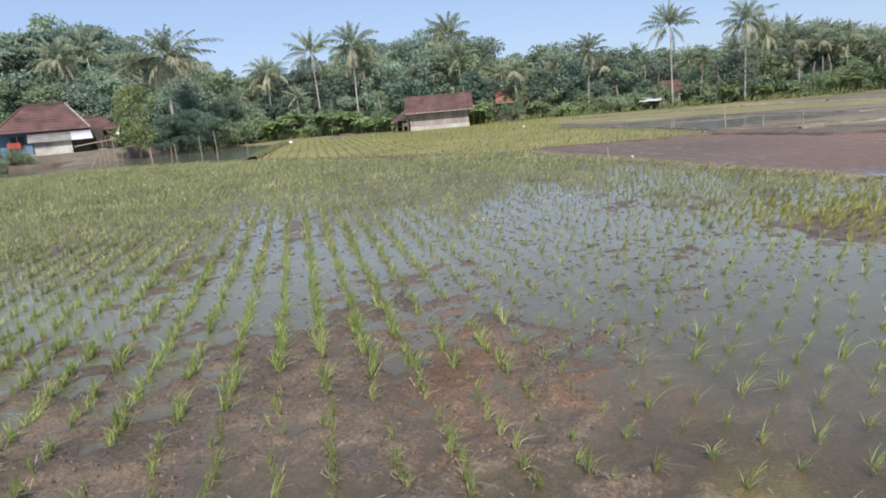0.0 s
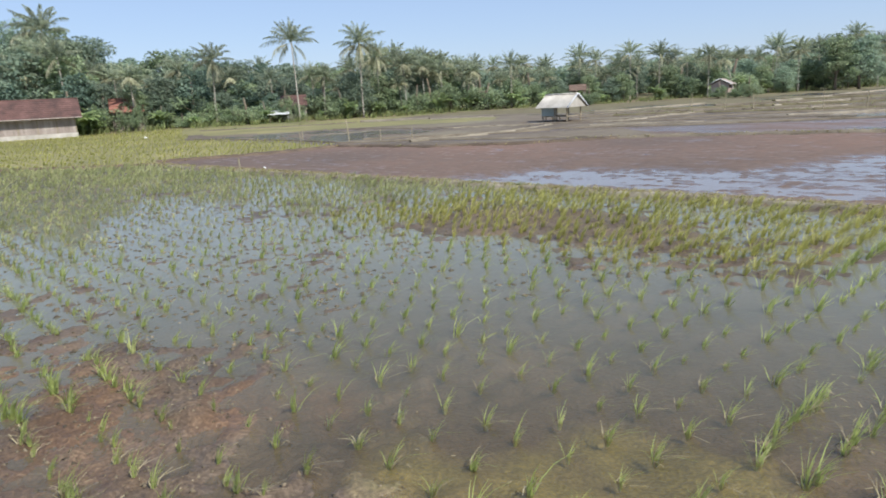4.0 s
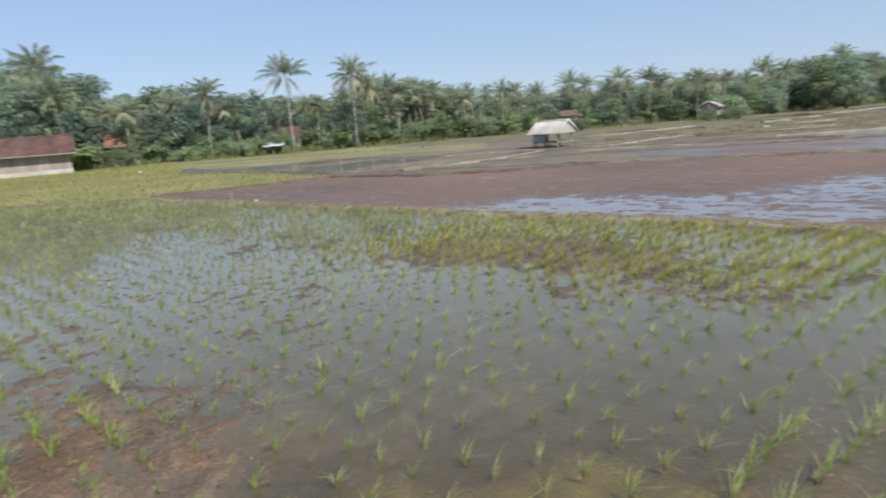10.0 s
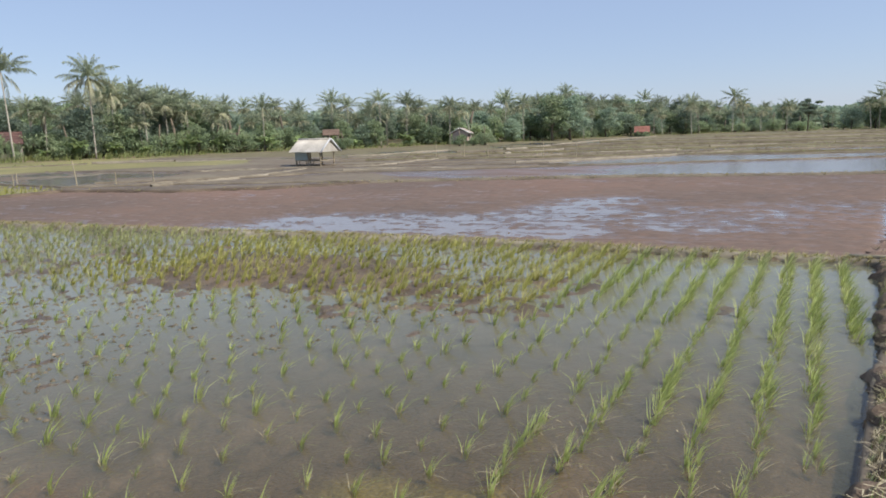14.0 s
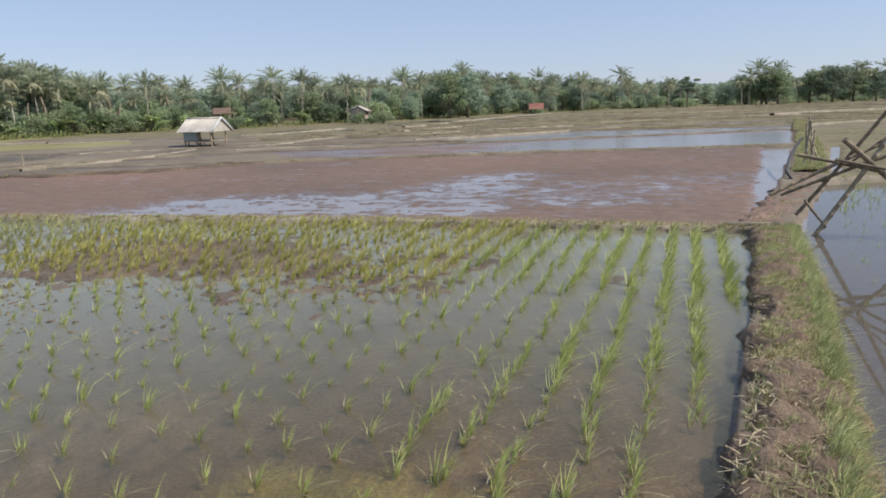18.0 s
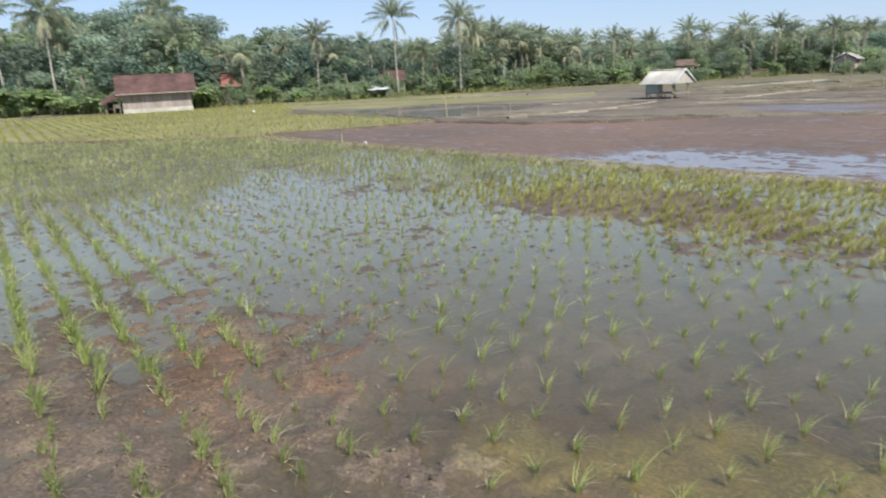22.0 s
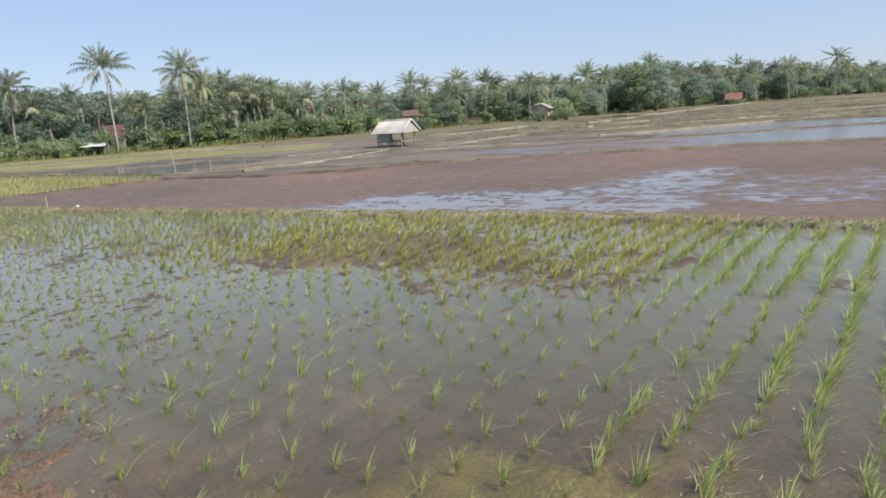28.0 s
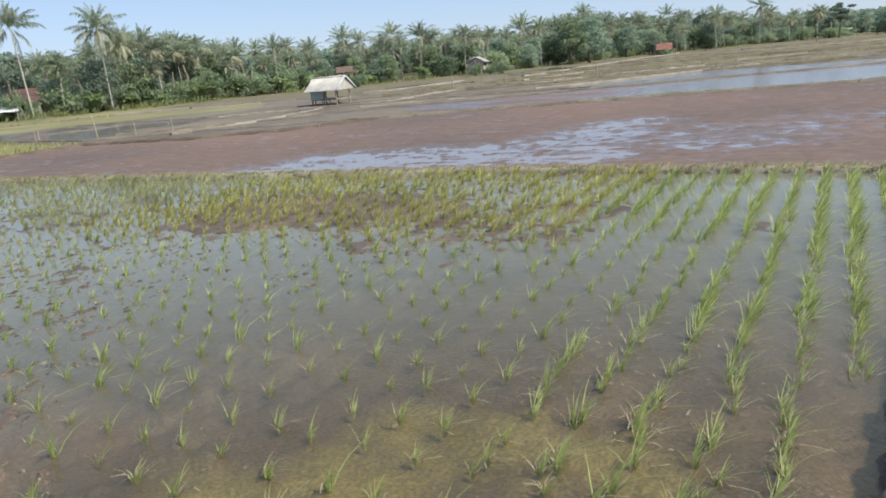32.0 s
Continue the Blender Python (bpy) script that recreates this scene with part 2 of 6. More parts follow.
M_RICEPALE = mat("pale_rice_blades", [(0.33, 0.335, 0.095), (0.44, 0.43, 0.135), (0.55, 0.51, 0.20)], 0.6, 8, 0.6, 0, island=0.3, trans=0.4)
M_STRAW = mat("withered_straw", [(0.27, 0.23, 0.14), (0.38, 0.33, 0.21), (0.50, 0.44, 0.30)], 3, 20, 0.8, 0, island=0.3, trans=0.2)
M_PALM = mat("palm_fronds", [(0.22, 0.27, 0.185), (0.325, 0.37, 0.25), (0.45, 0.475, 0.335)], 0.6, 5, 0.5, 0, island=0.3, rand=0.25, trans=0.5)
M_PALMOLD = mat("yellowing_palm_fronds", [(0.33, 0.345, 0.225), (0.46, 0.455, 0.31), (0.57, 0.545, 0.39)], 0.6, 5, 0.6, 0, island=0.3, rand=0.2, trans=0.45)
M_LEAF = mat("tree_leaves", [(0.20, 0.27, 0.20), (0.285, 0.36, 0.262), (0.375, 0.44, 0.33)], 0.35, 3, 0.75, 0, island=0.24, rand=0.3, trans=0.5)
M_LEAFDEEP = mat("deep_green_leaves", [(0.10, 0.16, 0.122), (0.155, 0.222, 0.165), (0.215, 0.28, 0.21)], 0.35, 3, 0.7, 0, island=0.26, rand=0.25, trans=0.45)
M_LEAFYELLOW = mat("yellow_green_leaves", [(0.20, 0.25, 0.11), (0.30, 0.35, 0.155), (0.40, 0.43, 0.21)], 0.35, 3, 0.55, 0, island=0.35, trans=0.5)
M_LEAFLIGHT = mat("light_tree_leaves", [(0.20, 0.275, 0.165), (0.30, 0.375, 0.215), (0.40, 0.45, 0.28)], 0.35, 3, 0.6, 0, island=0.3, rand=0.2, trans=0.5)
M_BANANA = mat("banana_leaves", [(0.20, 0.28, 0.12), (0.29, 0.37, 0.165), (0.38, 0.44, 0.22)], 0.8, 6, 0.5, 0, island=0.3, rand=0.2, trans=0.5)
M_TRUNK = mat("palm_trunk_bark", [(0.26, 0.235, 0.20), (0.39, 0.355, 0.305), (0.50, 0.465, 0.40)], 1.2, 9, 0.9, 0.5, 0.03, rand=0.2)
M_BARK = mat("tree_bark", [(0.125, 0.1, 0.075), (0.213, 0.175, 0.131)], 1.5, 9, 0.9, 0.5, 0.03, rand=0.2)
M_BAMBOO = mat("old_dark_bamboo", [(0.125, 0.105, 0.08), (0.2, 0.162, 0.115), (0.29, 0.235, 0.16)], 5, 40, 0.95, 0.3, 0.01)
M_BAMBOOGREY = mat("weathered_grey_bamboo", [(0.2, 0.169, 0.125), (0.288, 0.244, 0.175), (0.362, 0.312, 0.231)], 5, 40, 0.9, 0.3, 0.01)
M_BAMBOOPALE = mat("pale_bamboo_stick", [(0.27, 0.235, 0.16), (0.38, 0.335, 0.23)], 4, 30, 0.7, 0.2, 0.01)
M_ROOFGREY = mat("grey_sheet_roofing", [(0.40, 0.37, 0.315), (0.53, 0.495, 0.43), (0.64, 0.60, 0.53)], 1.2, 12, 0.75, 0.4, 0.02)
M_OLDROOF = mat("stained_old_sheet_roofing", [(0.15, 0.14, 0.122), (0.215, 0.2, 0.175), (0.28, 0.265, 0.235)], 1.2, 12, 0.8, 0.4, 0.02)
M_TILE = mat("red_clay_roof_tiles", [(0.062, 0.04, 0.036), (0.115, 0.064, 0.055), (0.17, 0.096, 0.082)], 0.9, 9, 0.9, 0.5, 0.03)
M_ORANGETILE = mat("orange_clay_roof_tiles", [(0.215, 0.095, 0.07), (0.31, 0.14, 0.105)], 1.0, 9, 0.85, 0.5, 0.03)
M_WEAVE = mat("woven_bamboo_wall", [(0.235, 0.195, 0.175), (0.335, 0.285, 0.255), (0.43, 0.375, 0.335)], 1.5, 16, 0.9, 0.4, 0.02, stretch=(2.2, 2.2, 0.35))
M_PLASTER = mat("stained_white_plaster", [(0.34, 0.315, 0.275), (0.45, 0.425, 0.375), (0.55, 0.52, 0.475)], 1.2, 9, 0.9, 0.2, 0.01)
M_PINKWALL = mat("faded_pink_plaster", [(0.36, 0.27, 0.23), (0.46, 0.36, 0.31)], 1.2, 9, 0.9, 0.2, 0.01)
M_BLUE = mat("faded_blue_paint", [(0.088, 0.163, 0.25), (0.138, 0.237, 0.35)], 1.2, 9, 0.8, 0.2, 0.01)
M_RED = mat("faded_red_cloth", [(0.30, 0.06, 0.045), (0.40, 0.10, 0.07)], 2, 9, 0.9, 0.2, 0.01)
# also painted where there is shade: porch, wing, doorways
M_DARK = mat("dark_timber_and_shade", [(0.044, 0.037, 0.031), (0.088, 0.069, 0.056)], 2, 14, 0.9, 0.3, 0.01)
M_GREENBOARD = mat("green_grey_boards", [(0.27, 0.335, 0.32), (0.36, 0.43, 0.41)], 2, 14, 0.85, 0.3, 0.01)
M_WHITE = mat("white_plastic", [(0.7, 0.7, 0.68), (0.82, 0.82, 0.8)], 3, 14, 0.5, 0.1, 0.01)
M_TIN = mat("dull_tin_sheet", [(0.44, 0.45, 0.46), (0.58, 0.59, 0.60)], 1.5, 10, 0.5, 0.2, 0.01)
M_HOSE = mat("black_hose", [(0.03, 0.03, 0.035), (0.06, 0.06, 0.06)], 4, 20, 0.5, 0.1, 0.01)

def water_material(name, murk, clear, far_murk, ior, ruffle=0.3):
    """Transparent muddy water with a glossy surface."""
    m = bpy.data.materials.new(name)
    m.use_nodes = True
    n, l = m.node_tree.nodes, m.node_tree.links
    n.remove(n["Principled BSDF"])
    w_gl, w_tr, w_di = n.new("ShaderNodeBsdfGlossy"), n.new("ShaderNodeBsdfTransparent"), n.new("ShaderNodeBsdfDiffuse")
    w_gl.inputs["Roughness"].default_value = 0.03
    w_tr.inputs["Color"].default_value = (0.92, 0.87, 0.77, 1)
    w_di.inputs["Color"].default_value = (*murk, 1)
    w_fr = n.new("ShaderNodeFresnel")
    w_fr.inputs["IOR"].default_value = ior
    w_nz = n.new("ShaderNodeTexNoise")
    w_nz.inputs["Scale"].default_value, w_nz.inputs["Detail"].default_value = 3.0, 3
    w_tc = n.new("ShaderNodeTexCoord")
    l.new(w_tc.outputs["Object"], w_nz.inputs["Vector"])
    w_bp = n.new("ShaderNodeBump")
    w_bp.inputs["Strength"].default_value, w_bp.inputs["Distance"].default_value = 0.05, 0.01
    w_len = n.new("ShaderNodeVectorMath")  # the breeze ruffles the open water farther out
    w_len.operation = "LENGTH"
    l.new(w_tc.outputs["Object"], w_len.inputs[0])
    w_far = n.new("ShaderNodeMapRange")
    w_far.inputs["From Min"].default_value, w_far.inputs["From Max"].default_value = 6.0, 30.0
    w_far.inputs["To Min"].default_value, w_far.inputs["To Max"].default_value = 0.0, 1.0
    l.new(w_len.outputs["Value"], w_far.inputs["Value"])
    w_st, w_ro = n.new("ShaderNodeMath"), n.new("ShaderNodeMath")
    w_st.operation = w_ro.operation = "MULTIPLY_ADD"
    w_st.inputs[1].default_value, w_st.inputs[2].default_value = ruffle, 0.05
    w_ro.inputs[1].default_value, w_ro.inputs[2].default_value = 0.09, 0.03
    l.new(w_far.outputs["Result"], w_st.inputs[0])
    l.new(w_far.outputs["Result"], w_ro.inputs[0])
    l.new(w_st.outputs[0], w_bp.inputs["Strength"])
    l.new(w_ro.outputs[0], w_gl.inputs["Roughness"])
    l.new(w_nz.outputs["Fac"], w_bp.inputs["Height"])
    l.new(w_bp.outputs["Normal"], w_gl.inputs["Normal"])
    l.new(w_bp.outputs["Normal"], w_fr.inputs["Normal"])
    w_m1, w_m2 = n.new("ShaderNodeMixShader"), n.new("ShaderNodeMixShader")
    w_mu = n.new("ShaderNodeMapRange")  # murk thickens with distance, painting the paleness of low view angles
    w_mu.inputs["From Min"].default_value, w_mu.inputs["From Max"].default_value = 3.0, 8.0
    w_mu.inputs["To Min"].default_value, w_mu.inputs["To Max"].default_value = clear, far_murk
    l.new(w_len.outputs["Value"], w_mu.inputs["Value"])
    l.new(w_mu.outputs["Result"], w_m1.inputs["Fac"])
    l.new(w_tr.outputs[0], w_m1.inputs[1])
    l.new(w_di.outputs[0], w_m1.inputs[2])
    l.new(w_fr.outputs[0], w_m2.inputs["Fac"])
    l.new(w_m1.outputs[0], w_m2.inputs[1])
    l.new(w_gl.outputs[0], w_m2.inputs[2])
    l.new(w_m2.outputs[0], n["Material Output"].inputs["Surface"])
    return m


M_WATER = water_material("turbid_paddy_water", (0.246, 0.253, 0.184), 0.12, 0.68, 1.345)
# pale murk also paints in the whitish sky reflection
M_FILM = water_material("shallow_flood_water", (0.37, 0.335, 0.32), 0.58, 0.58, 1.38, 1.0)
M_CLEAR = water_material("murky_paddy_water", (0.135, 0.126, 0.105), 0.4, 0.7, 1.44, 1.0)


# ---- mesh helpers ----
def mesh_of(name, verts, faces, mats, index=None, smooth=False):
    me = bpy.data.meshes.new(name)
    me.from_pydata([tuple(v) for v in verts], [], [tuple(f) for f in faces])
    for m in mats if isinstance(mats, (list, tuple)) else [mats]:
        me.materials.append(m)
    if index is not None:
        me.polygons.foreach_set("material_index", np.asarray(index, dtype=np.int32))
    if smooth:
        me.polygons.foreach_set("use_smooth", np.ones(len(me.polygons), dtype=bool))
    me.update()
    return me


def fast_mesh(name, verts, faces, mats, index=None, smooth=False):
    """Same from numpy arrays of equal-sided faces."""
    verts, faces = np.asarray(verts, dtype=np.float32), np.asarray(faces, dtype=np.int32)
    me = bpy.data.meshes.new(name)
    k = faces.shape[1]
    me.vertices.add(len(verts))
    me.vertices.foreach_set("co", verts.ravel())
    me.loops.add(faces.size)
    me.loops.foreach_set("vertex_index", faces.ravel())
    me.polygons.add(len(faces))
    me.polygons.foreach_set("loop_start", np.arange(0, faces.size, k, dtype=np.int32))
    for m in mats if isinstance(mats, (list, tuple)) else [mats]:
        me.materials.append(m)
    if index is not None:
        me.polygons.foreach_set("material_index", np.asarray(index, dtype=np.int32))
    me.polygons.foreach_set("use_smooth", np.full(len(faces), smooth, dtype=bool))
    me.update(calc_edges=True)
    return me


def thing(name, place, label, category, group="", turn=0.0):
    ob = new(name)
    ob.matrix_world = pose(*place, 0, 0, turn)
    ob.empty_display_size = 0.2
    return tagged(ob, label, category, group)


def part(name, shape, material, parent, label=""):
    """Links a bmesh or mesh as one mesh object under a thing or a part."""
    if isinstance(shape, bmesh.types.BMesh):
        me = bpy.data.meshes.new(name)
        shape.to_mesh(me)
        shape.free()
        me.materials.append(material)
    else:
        me = shape
        if not me.materials:
            me.materials.append(material)
    ob = new(name, me)
    ob.parent = parent
    return tagged(ob, label) if label else ob


def tube(points, radii, sides=8, cap=True):
    """Vertices and faces of a tube along points."""
    points = [Vector(p) for p in points]
    vs, fs = [], []
    for i, p in enumerate(points):
        d = (points[min(i + 1, len(points) - 1)] - points[max(i - 1, 0)]).normalized()
        a = d.orthogonal().normalized() if abs(d.z) < 0.95 else d.cross(Vector((0, 1, 0))).normalized()
        b = d.cross(a)
        for k in range(sides):
            t = 2 * math.pi * k / sides
            vs.append(p + (a * math.cos(t) + b * math.sin(t)) * radii[i])
    for i in range(len(points) - 1):
        for k in range(sides):
            k2 = (k + 1) % sides
            fs.append((i * sides + k, i * sides + k2, (i + 1) * sides + k2, (i + 1) * sides + k))
    if cap:
        fs.append(tuple(range(sides - 1, -1, -1)))
        fs.append(tuple(range((len(points) - 1) * sides, len(points) * sides)))
    return vs, fs


def tube_mesh(name, points, radii, material, sides=8):
    vs, fs = tube(points, radii, sides)
    return mesh_of(name, vs, fs, material, smooth=True)


def box_bm(x0, y0, z0, x1, y1, z1, bevel=0.0):
    bm = bmesh.new()
    bmesh.ops.create_cube(bm, size=1)
    bmesh.ops.scale(bm, vec=(abs(x1 - x0), abs(y1 - y0), abs(z1 - z0)), verts=bm.verts)
    bmesh.ops.translate(bm, vec=((x0 + x1) / 2, (y0 + y1) / 2, (z0 + z1) / 2), verts=bm.verts)
    if bevel:
        bmesh.ops.bevel(bm, geom=bm.edges[:], offset=bevel, segments=2, affect="EDGES")
    return bm


def bamboo(name, a, b, r0, r1, material, parent, label=""):
    """A pole with swollen nodes."""
    a, b = Vector(a), Vector(b)
    n_ = max(6, int((b - a).length / 0.14))
    pts, rad = [], []
    side = (b - a).orthogonal().normalized()
    bow = 0.012 * (b - a).length
    for i in range(n_ + 1):
        t = i / n_
        p = a.lerp(b, t) + side * bow * math.sin(math.pi * t)
        r = r0 + (r1 - r0) * t
        pts += [p - (b - a).normalized() * 0.006, p, p + (b - a).normalized() * 0.006]
        rad += [r, r * 1.16, r]
    return part(name, tube_mesh(name, pts, rad, material, 7), material, parent, label)


# ---- noise for the ground ----
def vnoise(x, y, seed=0):
    xi, yi = np.floor(x).astype(np.int64), np.floor(y).astype(np.int64)
    fx, fy = x - xi, y - yi
    fx, fy = fx * fx * (3 - 2 * fx), fy * fy * (3 - 2 * fy)

    def h(a, b):
        k = (a * 374761393 + b * 668265263 + seed * 974634777) & 0x7FFFFFFF
        k = ((k ^ (k >> 13)) * 1274126177) & 0x7FFFFFFF
        return ((k ^ (k >> 16)) & 0xFFFF) / 65535.0

    return (h(xi, yi) * (1 - fx) + h(xi + 1, yi) * fx) * (1 - fy) + (h(xi, yi + 1) * (1 - fx) + h(xi + 1, yi + 1) * fx) * fy


def fbm(x, y, octaves=4, seed=0):
    total, amp = 0.0, 0.5
    for o in range(octaves):
        total = total + amp * (vnoise(x * 2**o + 17.3 * o, y * 2**o - 9.1 * o, seed + o) - 0.5)
        amp *= 0.55
    return total


def bump_at(x, y, cx, cy, rx, ry, turn=0.0):
    c, s = math.cos(radians(turn)), math.sin(radians(turn))
    u, v = (x - cx) * c + (y - cy) * s, -(x - cx) * s + (y - cy) * c
    return np.exp(-((u / rx) ** 2 + (v / ry) ** 2))


def inside(x, y, poly):
    r = np.zeros(x.shape, dtype=bool)
    for (x0, y0), (x1, y1) in zip(poly, poly[1:] + poly[:1]):
        hit_ = ((y0 > y) != (y1 > y)) & (x < (x1 - x0) * (y - y0) / (y1 - y0 + 1e-12) + x0)
        r ^= hit_
    return r


def soft_inside(x, y, poly, soft_):
    """1 well inside a polygon, 0 well outside, with a soft shore between."""
    near_ = np.full(x.shape, 1e9)
    for (x0, y0), (x1, y1) in zip(poly, poly[1:] + poly[:1]):
        dx, dy = x1 - x0, y1 - y0
        t = np.clip(((x - x0) * dx + (y - y0) * dy) / (dx * dx + dy * dy), 0, 1)
        near_ = np.minimum(near_, np.hypot(x - x0 - t * dx, y - y0 - t * dy))
    return np.clip(0.5 + np.where(inside(x, y, poly), near_, -near_) / soft_, 0, 1)


# ---- plan of the fields ----
BANK = [(-40, -60), (-4.5, -8), (-2.2, -2.4), (-0.45, 2.0), (0.7, 2.3), (6, 2.4), (60, -20), (20, -80)]
FRONT = [(-0.05, 2.0), (-0.15, 9.6), (-6, 8.5), (-12.4, 6.75), (-23.3, 3.8), (-28.4, -2.0), (-34.8, -8.4), (-41, -18), (-38.4, -25.6), (-34, -60), (-4.5, -8), (-2.2, -2.4), (-0.45, 2.0)]
RIGHT = [(0.4, 2.3), (0.3, 9.8), (0.9, 15.3), (4.4, 18.3), (20, 30), (60, 20), (40, -10), (6, 2.4)]
REDBACK = [(-24.1, 4.2), (-23.5, 6.4), (-23.4, 8.6), (-23.7, 10.7), (-21.8, 11.4), (-19.5, 12.2), (-18.2, 13.4), (-17.1, 14.4), (-16.4, 15.9), (-15.6, 17.3), (-14.3, 18.7), (-11.2, 20.6), (-7.8, 22.7), (-4, 24.5), (0.42, 26.9)]
RED = [(-0.15, 9.8)] + REDBACK[::-1] + [(-23.4, 3.9), (-12.4, 6.9), (-6, 8.7)]
SILL = [(-27.0, 13.5), (-24.7, 16.4), (-23.8, 19.4), (-22.5, 21.3), (-20.8, 22.6), (-18, 24.2), (-16.4, 25.8), (-14.8, 27.4), (-13, 29.2), (-10.5, 30.9), (-8.5, 32.9), (-5.8, 35.0), (0.42, 40.3)]  # bund behind the flooded field
FLOOD = REDBACK[10:] + SILL[:3:-1]
FLOODFAR = [(0.42, 40.7), (0.42, 45.4), (-7, 42.4), (-12.2, 40.7), (-17.2, 36), (-14.8, 28), (-13, 29.6), (-10.5, 31.2), (-8.5, 33.2), (-5.8, 35.4)]
PUDDLE = [(-12.2, 6.9), (-11.6, 8.2), (-11, 10), (-9.2, 11), (-7.4, 11.8), (-7.2, 13.7), (-7.1, 15.4), (-5.8, 16.7), (-5.1, 15.9), (-5.7, 14.1), (-5.2, 12.7), (-4.5, 11.1), (-4.1, 9.4), (-6.8, 8.6), (-10, 7.5)]  # open water in the puddled field
RIPPLED = [(-6.1, 14.5), (-2.0, 16.2), (-0.7, 16.7), (-0.5, 13.1), (-1.9, 11.5), (-3.1, 10.4), (-4.2, 10.1)]  # mud awash
GREEN = [(-23.5, 3.8), (-23.9, 8.6), (-24.0, 10.9), (-25.9, 11.5), (-31.2, 11.2), (-37.1, 10.0), (-39.8, 8.4), (-43, 9.6), (-54, 11.5), (-64, 14), (-64, -6), (-57, -10.6), (-35, -8.4), (-28.5, -2.0)]
WET = [(-40.5, 9.0), (-37, 10.4), (-31.2, 11.7), (-26.4, 12.1), (-24.6, 13.6), (-27, 15.5), (-29.5, 19.4), (-34, 18.4), (-38.6, 17.3), (-41, 13.4)]
VERGE = [(-54.6, 12), (-51.2, 16), (-49.5, 19), (-48.2, 24), (-44.2, 28), (-39, 30.8), (-35, 27), (-36.6, 22.5), (-38.5, 19), (-39.5, 17), (-41.2, 14.2), (-43, 10.8)]
POND = [(-35.2, -8.8), (-57, -11.2), (-82, -30), (-88, -52), (-52, -48), (-40, -44), (-38.6, -25.6), (-41.2, -18)]


EDGE_YAW = [-20, -8, 0, 10, 20, 30, 40, 50, 60, 70, 80, 90, 100, 110, 125]
EDGE_DIST = [230, 200, 180, 150, 120, 90, 78, 74, 68, 66, 66, 68, 76, 74, 74]  # the wood's edge, by direction from the bank


TERRACES = (([(-25.9, 11.7), (-24.1, 13.3), (-22.4, 14.8), (-20.2, 15.8), (-18.0, 17.3), (-16.3, 17.8), (-14.6, 18.7)], 0.5), ([(-24.1, 13.4), (-24.3, 15.1), (-23.6, 17.0), (-22.5, 18.6), (-22.2, 20.3)], 0.4), (SILL, 0.55),
                 ([(-39.4, 17.7), (-34.3, 19.0), (-30.6, 20.3), (-28.3, 22.5), (-26.8, 24.2)], 0.5), ([(-26.8, 24.2), (-24.2, 25.6), (-20.6, 27.6), (-17.0, 29.4), (-14.0, 30.2)], 0.45), ([(-29, 25.6), (-26.1, 27.3), (-22.7, 29.6), (-19.5, 33.0), (-17.2, 36.0), (-14.4, 38.7), (-12.2, 40.7), (-7, 42.6), (0.3, 45.5)], 0.6),
                 ([(-31.0, 28.5), (-26.0, 32.0), (-22.0, 36.6), (-18.5, 40.2), (-13, 43.4)], 0.5), ([(-30.3, 30.9), (-28.3, 33.8), (-24.8, 37.9), (-21.0, 42.5)], 0.5), ([(-33, 33), (-30.6, 36.8), (-27.8, 40.5), (-26.7, 45.7)], 0.5), ([(-40.5, 9.2), (-36.8, 10.2), (-31.2, 11.5), (-26.0, 11.8)], 0.4))


def shaded_foot(x, y, poly, away):
    """1 in the dark wet strip painting a bund's shaded near side, else 0."""
    r = np.zeros(x.shape)
    for (x0, y0), (x1, y1) in zip(poly, poly[1:]):
        dx, dy = x1 - x0, y1 - y0
        ln = math.hypot(dx, dy)
        t = np.clip(((x - x0) * dx + (y - y0) * dy) / ln**2, 0, 1)
        near_ = np.hypot(x - x0 - t * dx, y - y0 - t * dy)
        side_ = ((x - x0) * dy - (y - y0) * dx) / ln  # positive towards the bank
        r = np.maximum(r, np.clip(1.5 - np.abs(near_ - away) / away, 0, 1) * (side_ * (1 if dx > 0 else -1) > 0))
    return r


